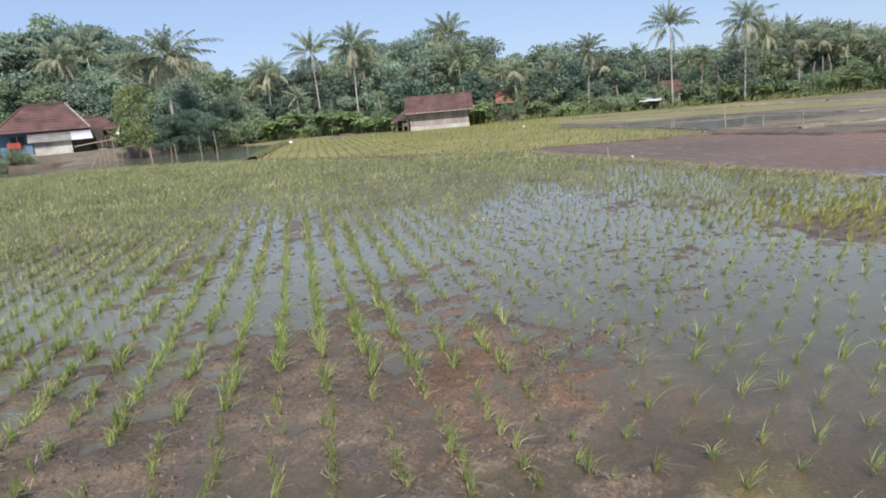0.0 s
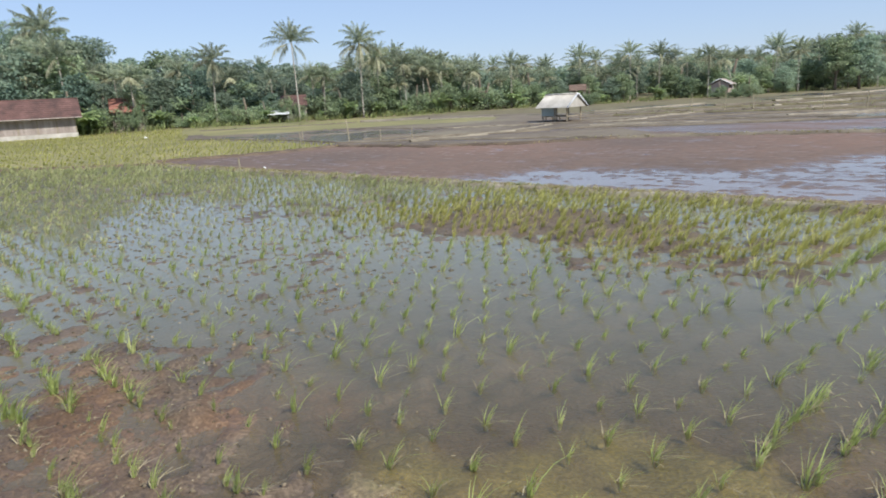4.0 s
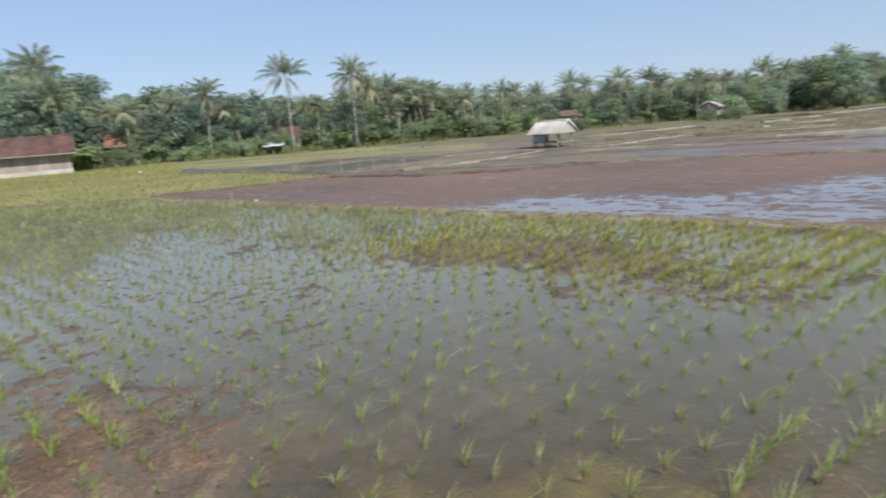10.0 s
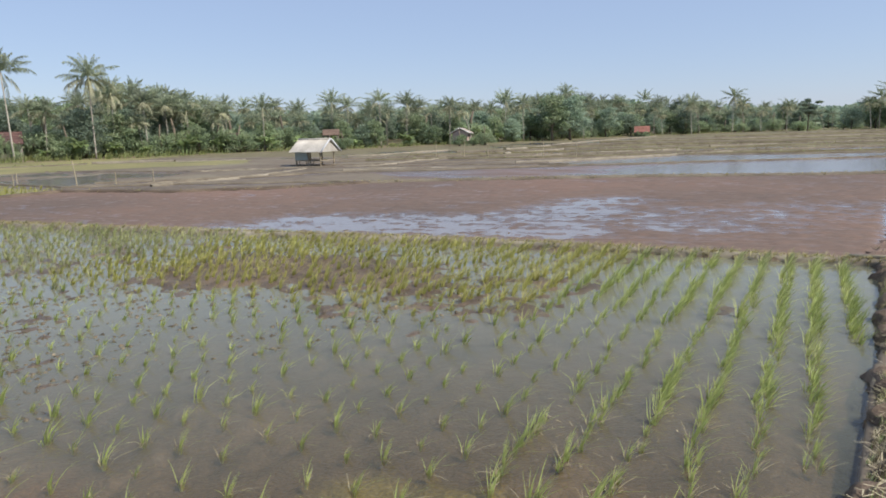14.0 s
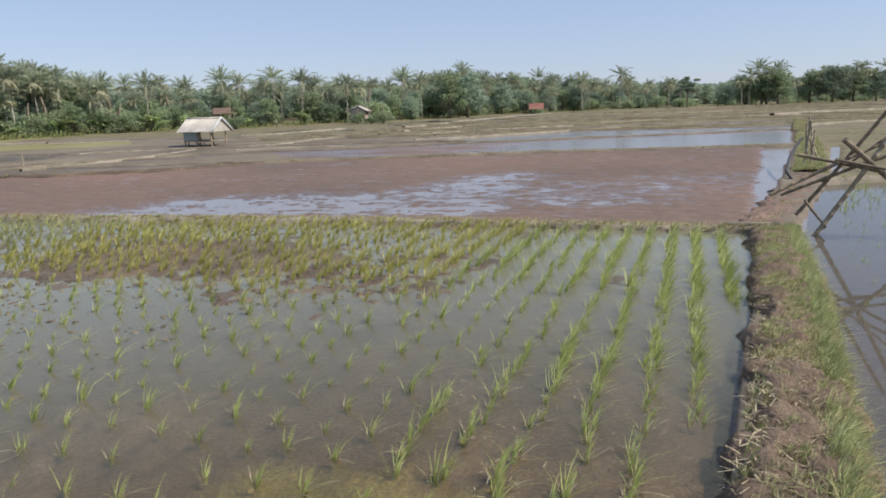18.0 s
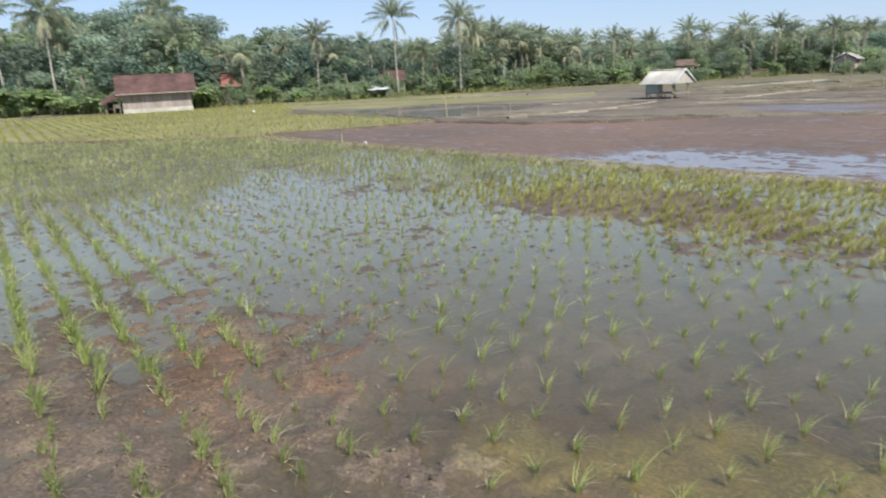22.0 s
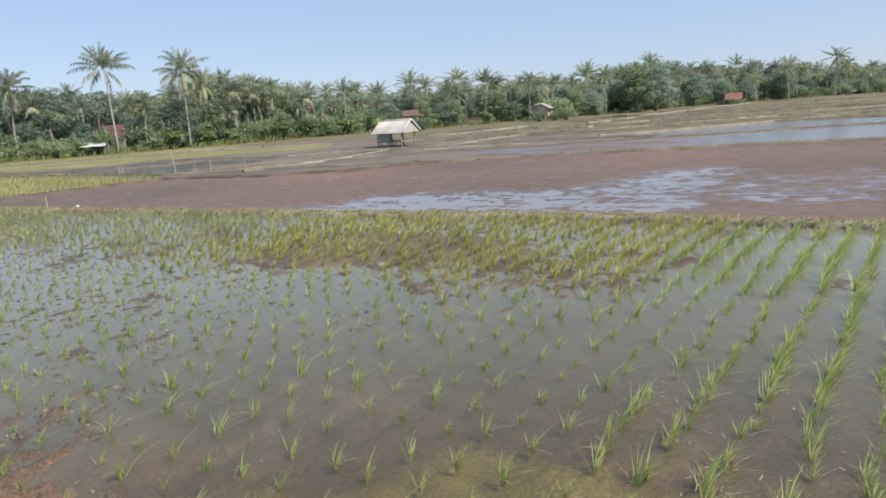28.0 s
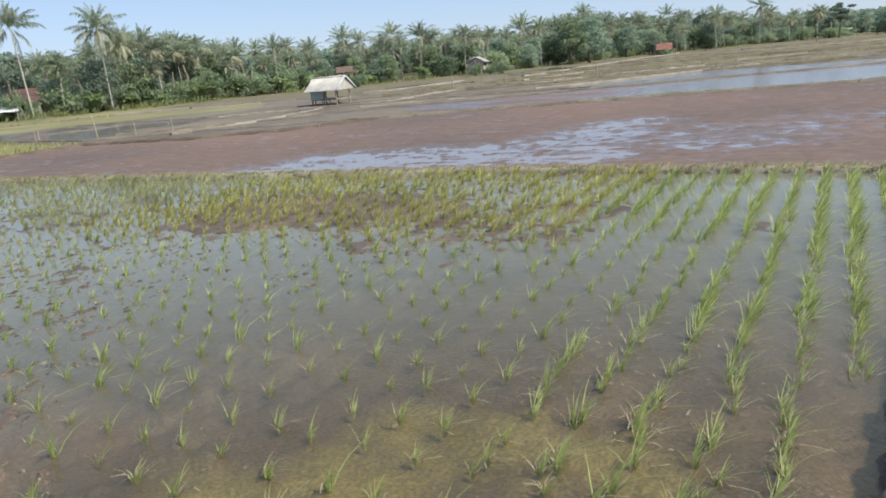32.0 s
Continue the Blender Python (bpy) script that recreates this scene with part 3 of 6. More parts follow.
def ground_height(x, y):
    """Height and soil of the ground at arrays of places."""
    r = np.hypot(x, y)
    z = 0.045 + 0.05 * fbm(x * 0.2, y * 0.2, 3, 5)
    soil = np.full(x.shape, 2)
    q = y - 0.2 * x
    for lo, hi, deep in ((41, 56, 0.0), (56, 66, 0.03), (66, 80, 0.0), (80, 95, 0.03), (95, 120, 0.01), (120, 160, 0.03)):
        s = (q > lo) & (q < hi) & (x > -40)
        z = np.where(s, z - 0.05 + deep + 0.12 * fbm(x * 0.12, y * 0.5, 3, 9), z)
    z = np.where((q > 30) & (x > 1.8), np.maximum(z, 0.03 + 0.02 * fbm(x * 0.4, y * 0.9, 3, 11)), z)
    z = np.where((np.abs(x - 1.25 - 0.06 * (y - 19.4)) < 0.14) & (y > 17.3) & (y < 27), -0.04, z)
    soil = np.where((x > 0.9) & (y > 16) & (q < 42) | (q > 44), 6, soil)
    soil = np.where((x < -46) & (y < -8), np.where((r > 60) & (y < -24), 2, 3), soil)
    s = inside(x, y, GREEN)
    z, soil = np.where(s, 0.02 + 0.02 * fbm(x, y, 3, 3), z), np.where(s, 3, soil)
    edge = np.interp(np.degrees(np.arctan2(-x, y)), EDGE_YAW, EDGE_DIST) * 0.97
    far = (r > edge) & (np.abs(np.degrees(np.arctan2(-x, y)) - 55) < 76)
    z, soil = np.where(far, np.minimum(0.9, 0.06 + np.maximum(0, r - edge) * 0.02) + 0.1 * fbm(x * 0.2, y * 0.2, 3, 4), z), np.where(far, 4, soil)
    s = (r > 150) & (q > 150)
    z, soil = np.where(s, 0.05 + 0.001 * (r - 150), z), np.where(s, 4, soil)
    yard = (r > 60) & (y < -24) & (x < -46)
    z = np.where(yard, np.minimum(0.92, 0.1 + (r - 60) * 0.35), z)
    s = inside(x, y, FLOOD)
    z = np.where(s, -0.016 + 0.05 * fbm(x * 0.3, y * 0.9, 3, 12) + 0.03 * np.clip((-x - 9) / 3, 0, 1), z)
    soil = np.where(s, 1, soil)
    s = inside(x, y, FLOODFAR)
    z = np.where(s, -0.012 + 0.06 * fbm(x * 0.25, y * 0.7, 3, 13), z)
    soil = np.where(s, 2, soil)
    bearing = np.degrees(np.arctan2(-x, y))
    soil = np.where((bearing > 57) & (bearing < 83) & (r > edge - 16 * np.clip((bearing - 57) / 9, 0, 1)) & (r < edge), 3, soil)
    s = inside(x, y, VERGE)
    z, soil = np.where(s, 0.05 + 0.03 * fbm(x * 0.5, y * 0.5, 3, 16), z), np.where(s, 3, soil)
    s = inside(x, y, WET)
    z = np.where(s, -0.004 + 0.09 * fbm(x * 0.35, y * 0.9 - x * 0.2, 3, 15), z)
    s = inside(x, y, POND) & ~yard
    z = np.where(s, -0.02 + 0.06 * fbm(x * 0.2, y * 0.5, 3, 14), z)
    soil = np.where(s, 0, soil)
    # dark wet strips painting the shaded near side of the terrace bunds
    sel = (r > 14) & (r < 62) & (x > -44) & (x < 2) & (y > 8)
    if sel.any():
        strip_ = np.zeros(x.shape)
        cut = np.zeros(int(sel.sum()))
        for line, w_ in TERRACES:
            cut = np.maximum(cut, shaded_foot(x[sel], y[sel], line, 0.45))
        strip_[sel] = cut
        z, soil = np.where(strip_ > 0, z - (z - 0.008) * strip_, z), np.where((strip_ > 0.55) & (z > 0), 0, soil)
    # puddled red field: level mud with long wet streaks
    s = inside(x, y, RED)
    u, v = x * 0.966 + y * 0.258, -x * 0.258 + y * 0.966
    streaks = 0.03 * fbm(u * 1.3, v * 2.2, 4, 22) + 0.095 * fbm(u * 3.0, v * 11.0, 3, 23)
    zr = 0.034 + 0.02 * fbm(u * 0.4, v * 0.8, 3, 21) + streaks
    zr = zr - 0.042 * soft_inside(x, y, PUDDLE, 1.2) - 0.024 * soft_inside(x, y, RIPPLED, 1.2) - 0.07 * np.clip((x + 0.42 + 0.015 * (y - 10)) / 0.3, 0, 1)
    z, soil = np.where(s, zr, z), np.where(s, 1, soil)
    # planted front paddy: clods of mud and open water
    s = inside(x, y, FRONT)
    calm = 0.78 - 0.4 * np.clip((r - 6) / 3, 0, 1) - 0.52 * np.clip((x + 3.4) / 0.8, 0, 1) * np.clip((y - 1.0) / 0.8, 0, 1)  # smooth mud barely awash beside the bund
    zf = -0.012 + 0.045 * fbm(x * 0.9, y * 0.9, 3, 31) + 0.04 * fbm(x * 2.6 + y, y * 3.4, 3, 33) + calm * (0.13 * fbm(x * 5.2, y * 5.2, 2, 32) + 0.06 * fbm(x * 12, y * 12, 2, 34)) + 0.02 * fbm(x * 29, y * 29, 2, 35) - 0.002
    zf = zf + 0.027 * bump_at(x, y, -4.2, -0.9, 1.6, 1.4) + 0.022 * bump_at(x, y, -3.6, 0.5, 1.0, 0.5) + 0.02 * bump_at(x, y, -3.3, -2.4, 1.6, 1.0)
    zf = zf + 0.05 * bump_at(x, y, -6.6, 5.9, 2.3, 1.2, 15) + 0.010 * bump_at(x, y, -2.2, 6.6, 1.6, 1.4) + 0.012 * bump_at(x, y, -8, -3.2, 2.0, 0.8) - 0.001 * np.clip((r - 5) / 4, 0, 1)
    zf = zf - 0.028 * bump_at(x, y, -2.9, 2.7, 1.5, 1.2) - 0.022 * bump_at(x, y, -6.4, -1.9, 1.3, 0.9) - 0.02 * bump_at(x, y, -4.8, 3.4, 1.6, 1.1) - 0.05 * np.clip((x + 0.42 + 0.04 * (y - 3)) / 0.2, 0, 1)
    zf = zf - 0.035 * np.clip((x + 2.9) / 0.9, 0, 1) * np.clip((y - 1.6) / 0.6, 0, 1)
    zf = zf + 0.034 * bump_at(x, y, -1.2, 3.1, 1.0, 1.1) + 0.03 * bump_at(x, y, -1.4, 5.6, 0.8, 1.8, 6)
    zf = zf - 0.012 * bump_at(x, y, -5.2, 2.0, 1.2, 0.9) - 0.006 * bump_at(x, y, -1.2, 2.6, 0.9, 0.8)
    z, soil = np.where(s, zf, z), np.where(s, 0, soil)
    # paddy past the grassy bund
    s = inside(x, y, RIGHT)
    zf = -0.02 + 0.10 * fbm(x * 2.1, y * 2.1, 4, 41) + 0.075 * fbm(x * 8, y * 8, 2, 42) + 0.07 * np.abs(fbm(x * 17, y * 17, 2, 44)) + 0.07 * bump_at(x, y, 2.3, 6.4, 1.15, 3.4) - 0.07 * np.clip((1.28 - x + 0.25 * fbm(x * 1.7, y * 1.7, 2, 45)) / 0.25, 0, 1) - 0.075 * np.clip((y - 7.9 - 0.55 * (x - 1.4) + 0.5 * fbm(x * 1.3, y * 1.3, 2, 46)) / 0.7, 0, 1)
    z, soil = np.where(s, zf, z), np.where(s, 7, soil)
    s = inside(x, y, BANK)
    z, soil = np.where(s, 0.24 + 0.06 * fbm(x * 2, y * 2, 3, 51), z), np.where(s, 5, soil)
    return z, soil


def build_ground():
    angles = np.concatenate([np.arange(-26, 131, 0.3), np.arange(131, 334, 2.0)])
    radii = [0.01]
    while radii[-1] < 4500:
        radii.append(radii[-1] * (1.6 if radii[-1] < 0.25 else 1.06 if radii[-1] < 1.2 else 1.008 if radii[-1] < 9 else 1.007 if radii[-1] < 32 else 1.025 if radii[-1] < 80 else 1.06))
    a, r = np.radians(angles), np.array(radii)
    x, y = -np.outer(r, np.sin(a)), np.outer(r, np.cos(a))
    z, soil = ground_height(x, y)
    verts = np.stack([x, y, z], -1).reshape(-1, 3)
    na, nr = len(a), len(r)
    i, k = np.meshgrid(np.arange(nr - 1), np.arange(na), indexing="ij")
    k2 = (k + 1) % na
    faces = np.stack([i * na + k, (i + 1) * na + k, (i + 1) * na + k2, i * na + k2], -1).reshape(-1, 4)[:, ::-1]
    cx = verts[faces].mean(1)
    _, soil = ground_height(cx[:, 0], cx[:, 1])
    verts = np.vstack([verts, [[0, 0, verts[0, 2]]]])
    me = fast_mesh("ground", verts, faces, [M_MUD, M_REDMUD, M_STUBBLE, M_GREENSOIL, M_YARD, M_BANK, M_OLIVE, M_DRYMUD], soil, smooth=True)
    tagged(new("ground", me), "muddy rice fields, stubble and village earth", "ground", kind="structure")


build_ground()
DIVIDE = [(60, 54), (30, 34), (4.4, 18.3), (0.75, 17), (0.4, 9.8), (-6, 8.6), (-12.4, 6.8), (-23.5, 3.85)]  # bunds between the planted paddies and the flooded fields
west = [(240 * math.cos(radians(a)), 240 * math.sin(radians(a))) for a in (170.7, 190, 210, 230, 250)]
outer = [(240 * x / math.hypot(x, y), 240 * y / math.hypot(x, y)) for x, y in DIVIDE]
near_rim = [(60, 0)] + DIVIDE + west
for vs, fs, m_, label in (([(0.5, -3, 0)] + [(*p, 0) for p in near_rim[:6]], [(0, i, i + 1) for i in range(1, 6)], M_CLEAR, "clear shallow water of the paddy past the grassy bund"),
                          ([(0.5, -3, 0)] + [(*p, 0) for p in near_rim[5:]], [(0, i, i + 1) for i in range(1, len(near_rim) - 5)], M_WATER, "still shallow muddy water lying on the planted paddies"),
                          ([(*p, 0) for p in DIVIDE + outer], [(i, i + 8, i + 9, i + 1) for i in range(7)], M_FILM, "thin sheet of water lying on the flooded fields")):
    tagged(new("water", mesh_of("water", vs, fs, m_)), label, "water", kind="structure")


# ---- blades: rice, grass ----
def blades(places, count, height, spread, width, rng, segs=2):
    """Tufts of bent blades at places (x, y, z, size). Returns verts and quads."""
    p = np.repeat(np.asarray(places, dtype=float), count, axis=0)
    k = len(p)
    ang = rng.uniform(0, 2 * np.pi, k)
    h = height * p[:, 3] * rng.uniform(0.55, 1.1, k)
    out = spread * h * (0.12 + 1.1 * rng.uniform(0.0, 1.0, k) ** 2.6)
    d = np.stack([np.cos(ang), np.sin(ang), 0 * ang], 1)
    side = np.stack([-np.sin(ang), np.cos(ang), 0 * ang], 1)
    base = p[:, :3] + d * (0.12 * out)[:, None] + rng.normal(0, 0.006, (k, 3)) * [1, 1, 0]
    w = width * rng.uniform(0.7, 1.2, k) * np.sqrt(p[:, 3])
    rows = []
    for s in range(segs + 1):
        t = s / segs
        c = base + (d * out[:, None] + np.array([0.34, 0.27, 0]) * h[:, None]) * t**1.8 + np.array([0, 0, 1]) * (h * (t - 0.28 * (out / (h + 1e-6)) * t**2.5))[:, None]
        ww = (w * (1 - t) ** 0.7 * 0.5 + (0.0004 if s == segs else 0))[:, None]
        rows += [c - side * ww, c + side * ww]
    v = np.stack(rows, 1).reshape(-1, 3)
    b = np.arange(k)[:, None] * (2 * (segs + 1))
    f = np.concatenate([b + [2 * s, 2 * s + 1, 2 * s + 3, 2 * s + 2] for s in range(segs)], 0)
    return v, f


rng = np.random.default_rng(11)


def lattice(i, k):
    """Where planting line i (along the bund) meets planting row k (away from the bank)."""
    yk = -0.33 + np.where(k >= 0, 0.30, 0.322) * k
    x = (-0.27 - 0.29 * i - 0.1137 * (yk - 3.178)) / 1.0198
    return np.stack([x, yk + 0.174 * (x + 3)], -1)


def rice_places():
    """Seedlings of the front paddy: a skew planting grid, thick along the bund and in the rows by the bank, thin between."""
    i, k = [q.ravel().astype(float) for q in np.meshgrid(np.arange(-1, 150), np.arange(-118, 44))]
    p = lattice(i, k)
    r = np.hypot(p[:, 0], p[:, 1])
    n_ = len(p)
    roll = rng.random(n_)
    back = (p[:, 1] > 5.4 + 0.26 * (p[:, 0] + 3.4)) & (p[:, 0] < -2.2)
    lines = (i <= 5) & (p[:, 1] > 2.0)
    rows_ = (k <= 3) & (p[:, 0] < -2.5)
    sets = [(i, k, np.ones(n_, bool))]
    for f_ in (0.33, 0.66):
        sets.append((i, k + f_, lines & (rng.random(n_) < 0.98 - 0.10 * i)))
    sets.append((i, k + 0.5, (back & (roll < 0.9)) | ((r > 12.5) & (roll < np.where(p[:, 1] > 0, 0.5, 0.65)))))
    sets.append((i + 0.5, k, rows_ & (rng.random(n_) < np.where(r < 11, 0.85, 0.45))))
    for f_ in (0.25, 0.75):
        sets.append((i + f_, k, rows_ & (k < 2) & (r < 14) & (rng.random(n_) < 0.5)))
    out = []
    for a, b, sel in sets:
        q = lattice(a[sel], b[sel])
        tidy = np.where(np.hypot(q[:, 0], q[:, 1]) < 14, 0.022, 0.03)[:, None]
        out.append(np.c_[q + rng.normal(0, 1, q.shape) * tidy, a[sel], b[sel]])
    p = np.vstack(out)
    r = np.hypot(p[:, 0], p[:, 1])
    keep = inside(p[:, 0], p[:, 1], FRONT) & ~inside(p[:, 0] + 0.1, p[:, 1] - 0.1, BANK) & (r < 48) & (p[:, 0] < -0.2)
    keep &= ~((p[:, 2] < 0.5) & (p[:, 1] < 3.6)) & ~((p[:, 2] < -0.5) & (p[:, 1] < 6.1))
    p = p[keep]
    lines = (p[:, 2] <= 5.2) & (p[:, 1] > 2.0)
    fill = 0.96 - 0.16 * (fbm(p[:, 0] * 0.7, p[:, 1] * 0.7, 3, 61) > 0.08) * ~lines
    p = p[rng.random(len(p)) < fill]
    x, y = p[:, 0], p[:, 1]
    size = 1.05 + 0.8 * fbm(x * 0.6, y * 0.6, 3, 62) + rng.normal(0, 0.2, len(p))
    size -= 0.2 * np.clip((-x - 4) / 5, 0, 1) * (y > 1)
    size += 0.12 * np.clip((4.6 - p[:, 2]) / 1.5, 0, 1) * (y > 2) + 0.25 * np.clip(y - 5.0 - 0.26 * (x + 3.4), 0, 1)
    size += 0.12 * ((p[:, 3] < 2) & (x < -2.5))
    size *= 1 + 0.35 * (rng.random(len(p)) < 0.03)
    z, _ = ground_height(x, y)
    return np.stack([x, y, np.maximum(z, -0.022) - 0.005, np.clip(size, 0.68, 1.6)], 1)


RICE = rice_places()
rr = np.hypot(RICE[:, 0] * 1.0, RICE[:, 1])
order = np.argsort(rr)
near_rice, mid_rice = RICE[order[:295]], RICE[order[295:]]
NEARTUFT = []
for k in range(20):
    upright = k < 10  # the rows on mud stand upright and narrow, those in water splay
    v, f = blades([(0, 0, 0, 1)], int(rng.integers(13, 19) if upright else rng.integers(13, 20)), 0.131 if upright else 0.123, 0.5 if upright else 0.85, 0.0055, rng, 3)
    wv, wf = blades([(0, 0, 0.022, 1)], int(rng.integers(4, 9)), 0.045, 1.0, 0.0028, rng, 3)  # withered leaves lying at the foot
    wv[:, :2] *= 2.4
    kinds = np.r_[np.zeros(len(f)), np.ones(len(wf)), 0, 0]
    v, f = np.vstack([v, wv]), np.vstack([f, wf + len(v)])
    nb = len(v) // 8  # blades grow out of one shared stem ring
    ring = np.array([[0.007 * math.cos(a * math.pi / 3), 0.007 * math.sin(a * math.pi / 3), -0.01] for a in range(6)])
    for b_ in range(nb):
        a_ = int((math.atan2(v[b_ * 8, 1] + v[b_ * 8 + 1, 1], v[b_ * 8, 0] + v[b_ * 8 + 1, 0]) % 6.283) / 1.0473) % 6
        f[f == b_ * 8], f[f == b_ * 8 + 1] = len(v) + a_, len(v) + (a_ + 1) % 6
    v = np.vstack([v, ring])
    f = np.vstack([f, [[len(v) - 6, len(v) - 5, len(v) - 4, len(v) - 3]], [[len(v) - 6, len(v) - 3, len(v) - 2, len(v) - 1]]])
    used = np.unique(f)
    NEARTUFT.append(fast_mesh("rice_seedling", v[used], np.searchsorted(used, f), [M_RICE, M_STRAW], kinds))
for k, (x, y, z, s) in enumerate(near_rice):
    dry_foot = x < -2.4 and y < 0.9
    ob = new("rice_seedling", NEARTUFT[k % 10 + (0 if dry_foot else 10)])
    s *= 0.9 if dry_foot else 1.0
    ob.matrix_world = Matrix.LocRotScale((x, y, z), Euler((0, 0, rng.uniform(-0.9, 0.9))), (s, s, s))
    tagged(ob, "small green transplanted rice seedling standing in mud and water", "rice plant", "rice seedlings in rows")
rm = np.hypot(mid_rice[:, 0], mid_rice[:, 1])
yellow = (mid_rice[:, 1] > 5.0 + 0.26 * (mid_rice[:, 0] + 3.4)) & (mid_rice[:, 0] < -3.0) & (mid_rice[:, 0] > -9.5)
for lo, hi, cnt, wid, seg in ((0, 9, 19, 0.0085, 2), (9, 18, 15, 0.014, 2), (18, 60, 9, 0.028, 1)):
    for pale in (False, True):
        sel = mid_rice[(rm >= lo) & (rm < hi) & (yellow == pale)]
        if len(sel):
            v, f = blades(sel, int(cnt * (1.5 if pale else 1.15)), 0.138, 0.98, wid, rng, seg)
            tagged(new("rice_rows", fast_mesh("rice_rows", v, f, M_RICEPALE if pale else M_RICE if lo < 9 else M_RICEFAR)), "yellow-green rice seedlings in long rows" if pale else "green rice seedlings in long rows", "rice plants", kind="stuff")


def scatter(poly, n_, rng, smin=0.7, smax=1.3, clump=0.0, seed=70):
    xs, ys = [q[0] for q in poly], [q[1] for q in poly]
    p = np.stack([rng.uniform(min(xs), max(xs), n_), rng.uniform(min(ys), max(ys), n_)], 1)
    p = p[inside(p[:, 0], p[:, 1], poly)]
    if clump:
        p = p[fbm(p[:, 0] * clump, p[:, 1] * clump, 3, seed) > 0.0]
    z, _ = ground_height(p[:, 0], p[:, 1])
    return np.stack([p[:, 0], p[:, 1], z - 0.01, rng.uniform(smin, smax, len(p))], 1)


# young rice of the green field by the shed
gi, gj = np.meshgrid(np.arange(0, 160), np.arange(-90, 90))
gp = np.stack([-22 - 0.3 * gi.ravel() * 0.989 - 0.115 * 0.52 * gj.ravel(), 2 - 0.3 * 0.148 * gi.ravel() + 0.52 * 0.993 * gj.ravel()], 1)
gp += rng.normal(0, 0.05, gp.shape)
gp = gp[inside(gp[:, 0], gp[:, 1], GREEN)]
gp = np.c_[gp, ground_height(gp[:, 0], gp[:, 1])[0] - 0.01, rng.uniform(0.7, 1.3, len(gp))]
v, f = blades(gp, 6, 0.17, 0.9, 0.034, rng, 1)
tagged(new("young_rice", fast_mesh("young_rice", v, f, M_RICEPALE)), "pale green young rice covering the field by the shed", "rice plants", kind="stuff")
rp = np.vstack([scatter([(0.7, 2.6), (0.9, 15), (4.2, 18), (14, 20), (10, 6)], 2600, rng, 0.4, 0.85), scatter([(0.8, 11.6), (1.1, 15.1), (4.2, 17.8), (8, 19), (5, 15.5), (2.6, 13.2)], 620, rng, 0.9, 1.6)])
rp[:, 2] = np.maximum(rp[:, 2], -0.05)
v, f = blades(rp, 8, 0.15, 0.8, 0.008, rng, 2)
tagged(new("sparse_rice", fast_mesh("sparse_rice", v, f, M_RICE)), "sparse rice seedlings beyond the grassy bund", "rice plants", kind="stuff")


bankg = scatter([(-4, -7), (-2.25, -2.5), (-0.5, 1.95), (0.6, 2.25), (6, 2.3), (8, -6)], 5200, rng, 0.5, 1.3, 0.9, 98)
bankg = bankg[np.hypot(bankg[:, 0], bankg[:, 1]) > 0.6]
v, f = blades(bankg, 7, 0.09, 1.2, 0.007, rng, 2)
tagged(new("bank_grass", fast_mesh("bank_grass", v, f, M_DRYGRASS)), "short dry grass on the bank", "grass", kind="stuff")


def crumbs(name, p, size, label, rng, tall=0.85):
    """Small broken clods lying on the mud."""
    base = np.array([[1, 0, 0], [-0.5, 0.87, 0], [-0.5, -0.87, 0], [0, 0, 1], [0, 0, -1]], dtype=float)
    tri = np.array([[0, 1, 3], [1, 2, 3], [2, 0, 3], [1, 0, 4], [2, 1, 4], [0, 2, 4]])
    k = len(p)
    ang, sc = rng.uniform(0, 6.28, k), size * rng.uniform(0.35, 1.0, k) ** 1.5
    v = base[None] * (rng.uniform(0.6, 1.3, (k, 5, 1)) * sc[:, None, None]) * [1, 1, tall]
    c, s_ = np.cos(ang)[:, None], np.sin(ang)[:, None]
    v = np.stack([v[:, :, 0] * c - v[:, :, 1] * s_, v[:, :, 0] * s_ + v[:, :, 1] * c, v[:, :, 2]], -1) + p[:, None, :3]
    f = (np.arange(k)[:, None, None] * 5 + tri[None]).reshape(-1, 3)
    tagged(new(name, fast_mesh(name, v.reshape(-1, 3), f, M_CRUMB, smooth=True)), label, "mud clods", kind="stuff")


cr = np.vstack([scatter([(-8, -4), (-8, 4), (-1, 4), (-0.5, 2.1), (-2.3, -2.4), (-3.4, -5)], 26000, rng), scatter([(-10, 3), (-10, 7.2), (-4, 8.8), (-3, 4.4)], 12000, rng)])
cr = cr[(cr[:, 2] > -0.016) & inside(cr[:, 0], cr[:, 1], FRONT)]
cr[:, 2] += 0.006
crumbs("mud_crumbs", cr, 0.021, "crumbs of brown mud strewn over the paddy", rng)
cr = scatter([(-3.5, 5), (-3.5, 8.8), (-14, 6), (-22, 3), (-26, -4), (-24, -12), (-9, -7), (-4.5, 0), (-4, 4)], 60000, rng)
cr = cr[(cr[:, 2] > -0.045) & inside(cr[:, 0], cr[:, 1], FRONT)]
cr[:, 2] = np.maximum(cr[:, 2], -0.004)
crumbs("mud_clods", cr, 0.048, "clods of brown mud standing out of the water", rng, 0.4)
cr = scatter([(0.9, 2.6), (0.9, 11), (4.5, 11), (5, 3)], 9000, rng)
crumbs("mud_crumbs", cr[cr[:, 2] > -0.016], 0.036, "crumbs of brown mud strewn over the paddy", rng)
cr = scatter([(1.1, 8.4), (0.9, 12.5), (2.4, 15.2), (9, 19), (12, 17), (6, 8.4)], 9000, rng, 0.7, 1.3, 0.2, 73)
cr[:, 2] = -0.006
crumbs("mud_clods", cr, 0.07, "dark flat clods just above the water", rng, 0.55)


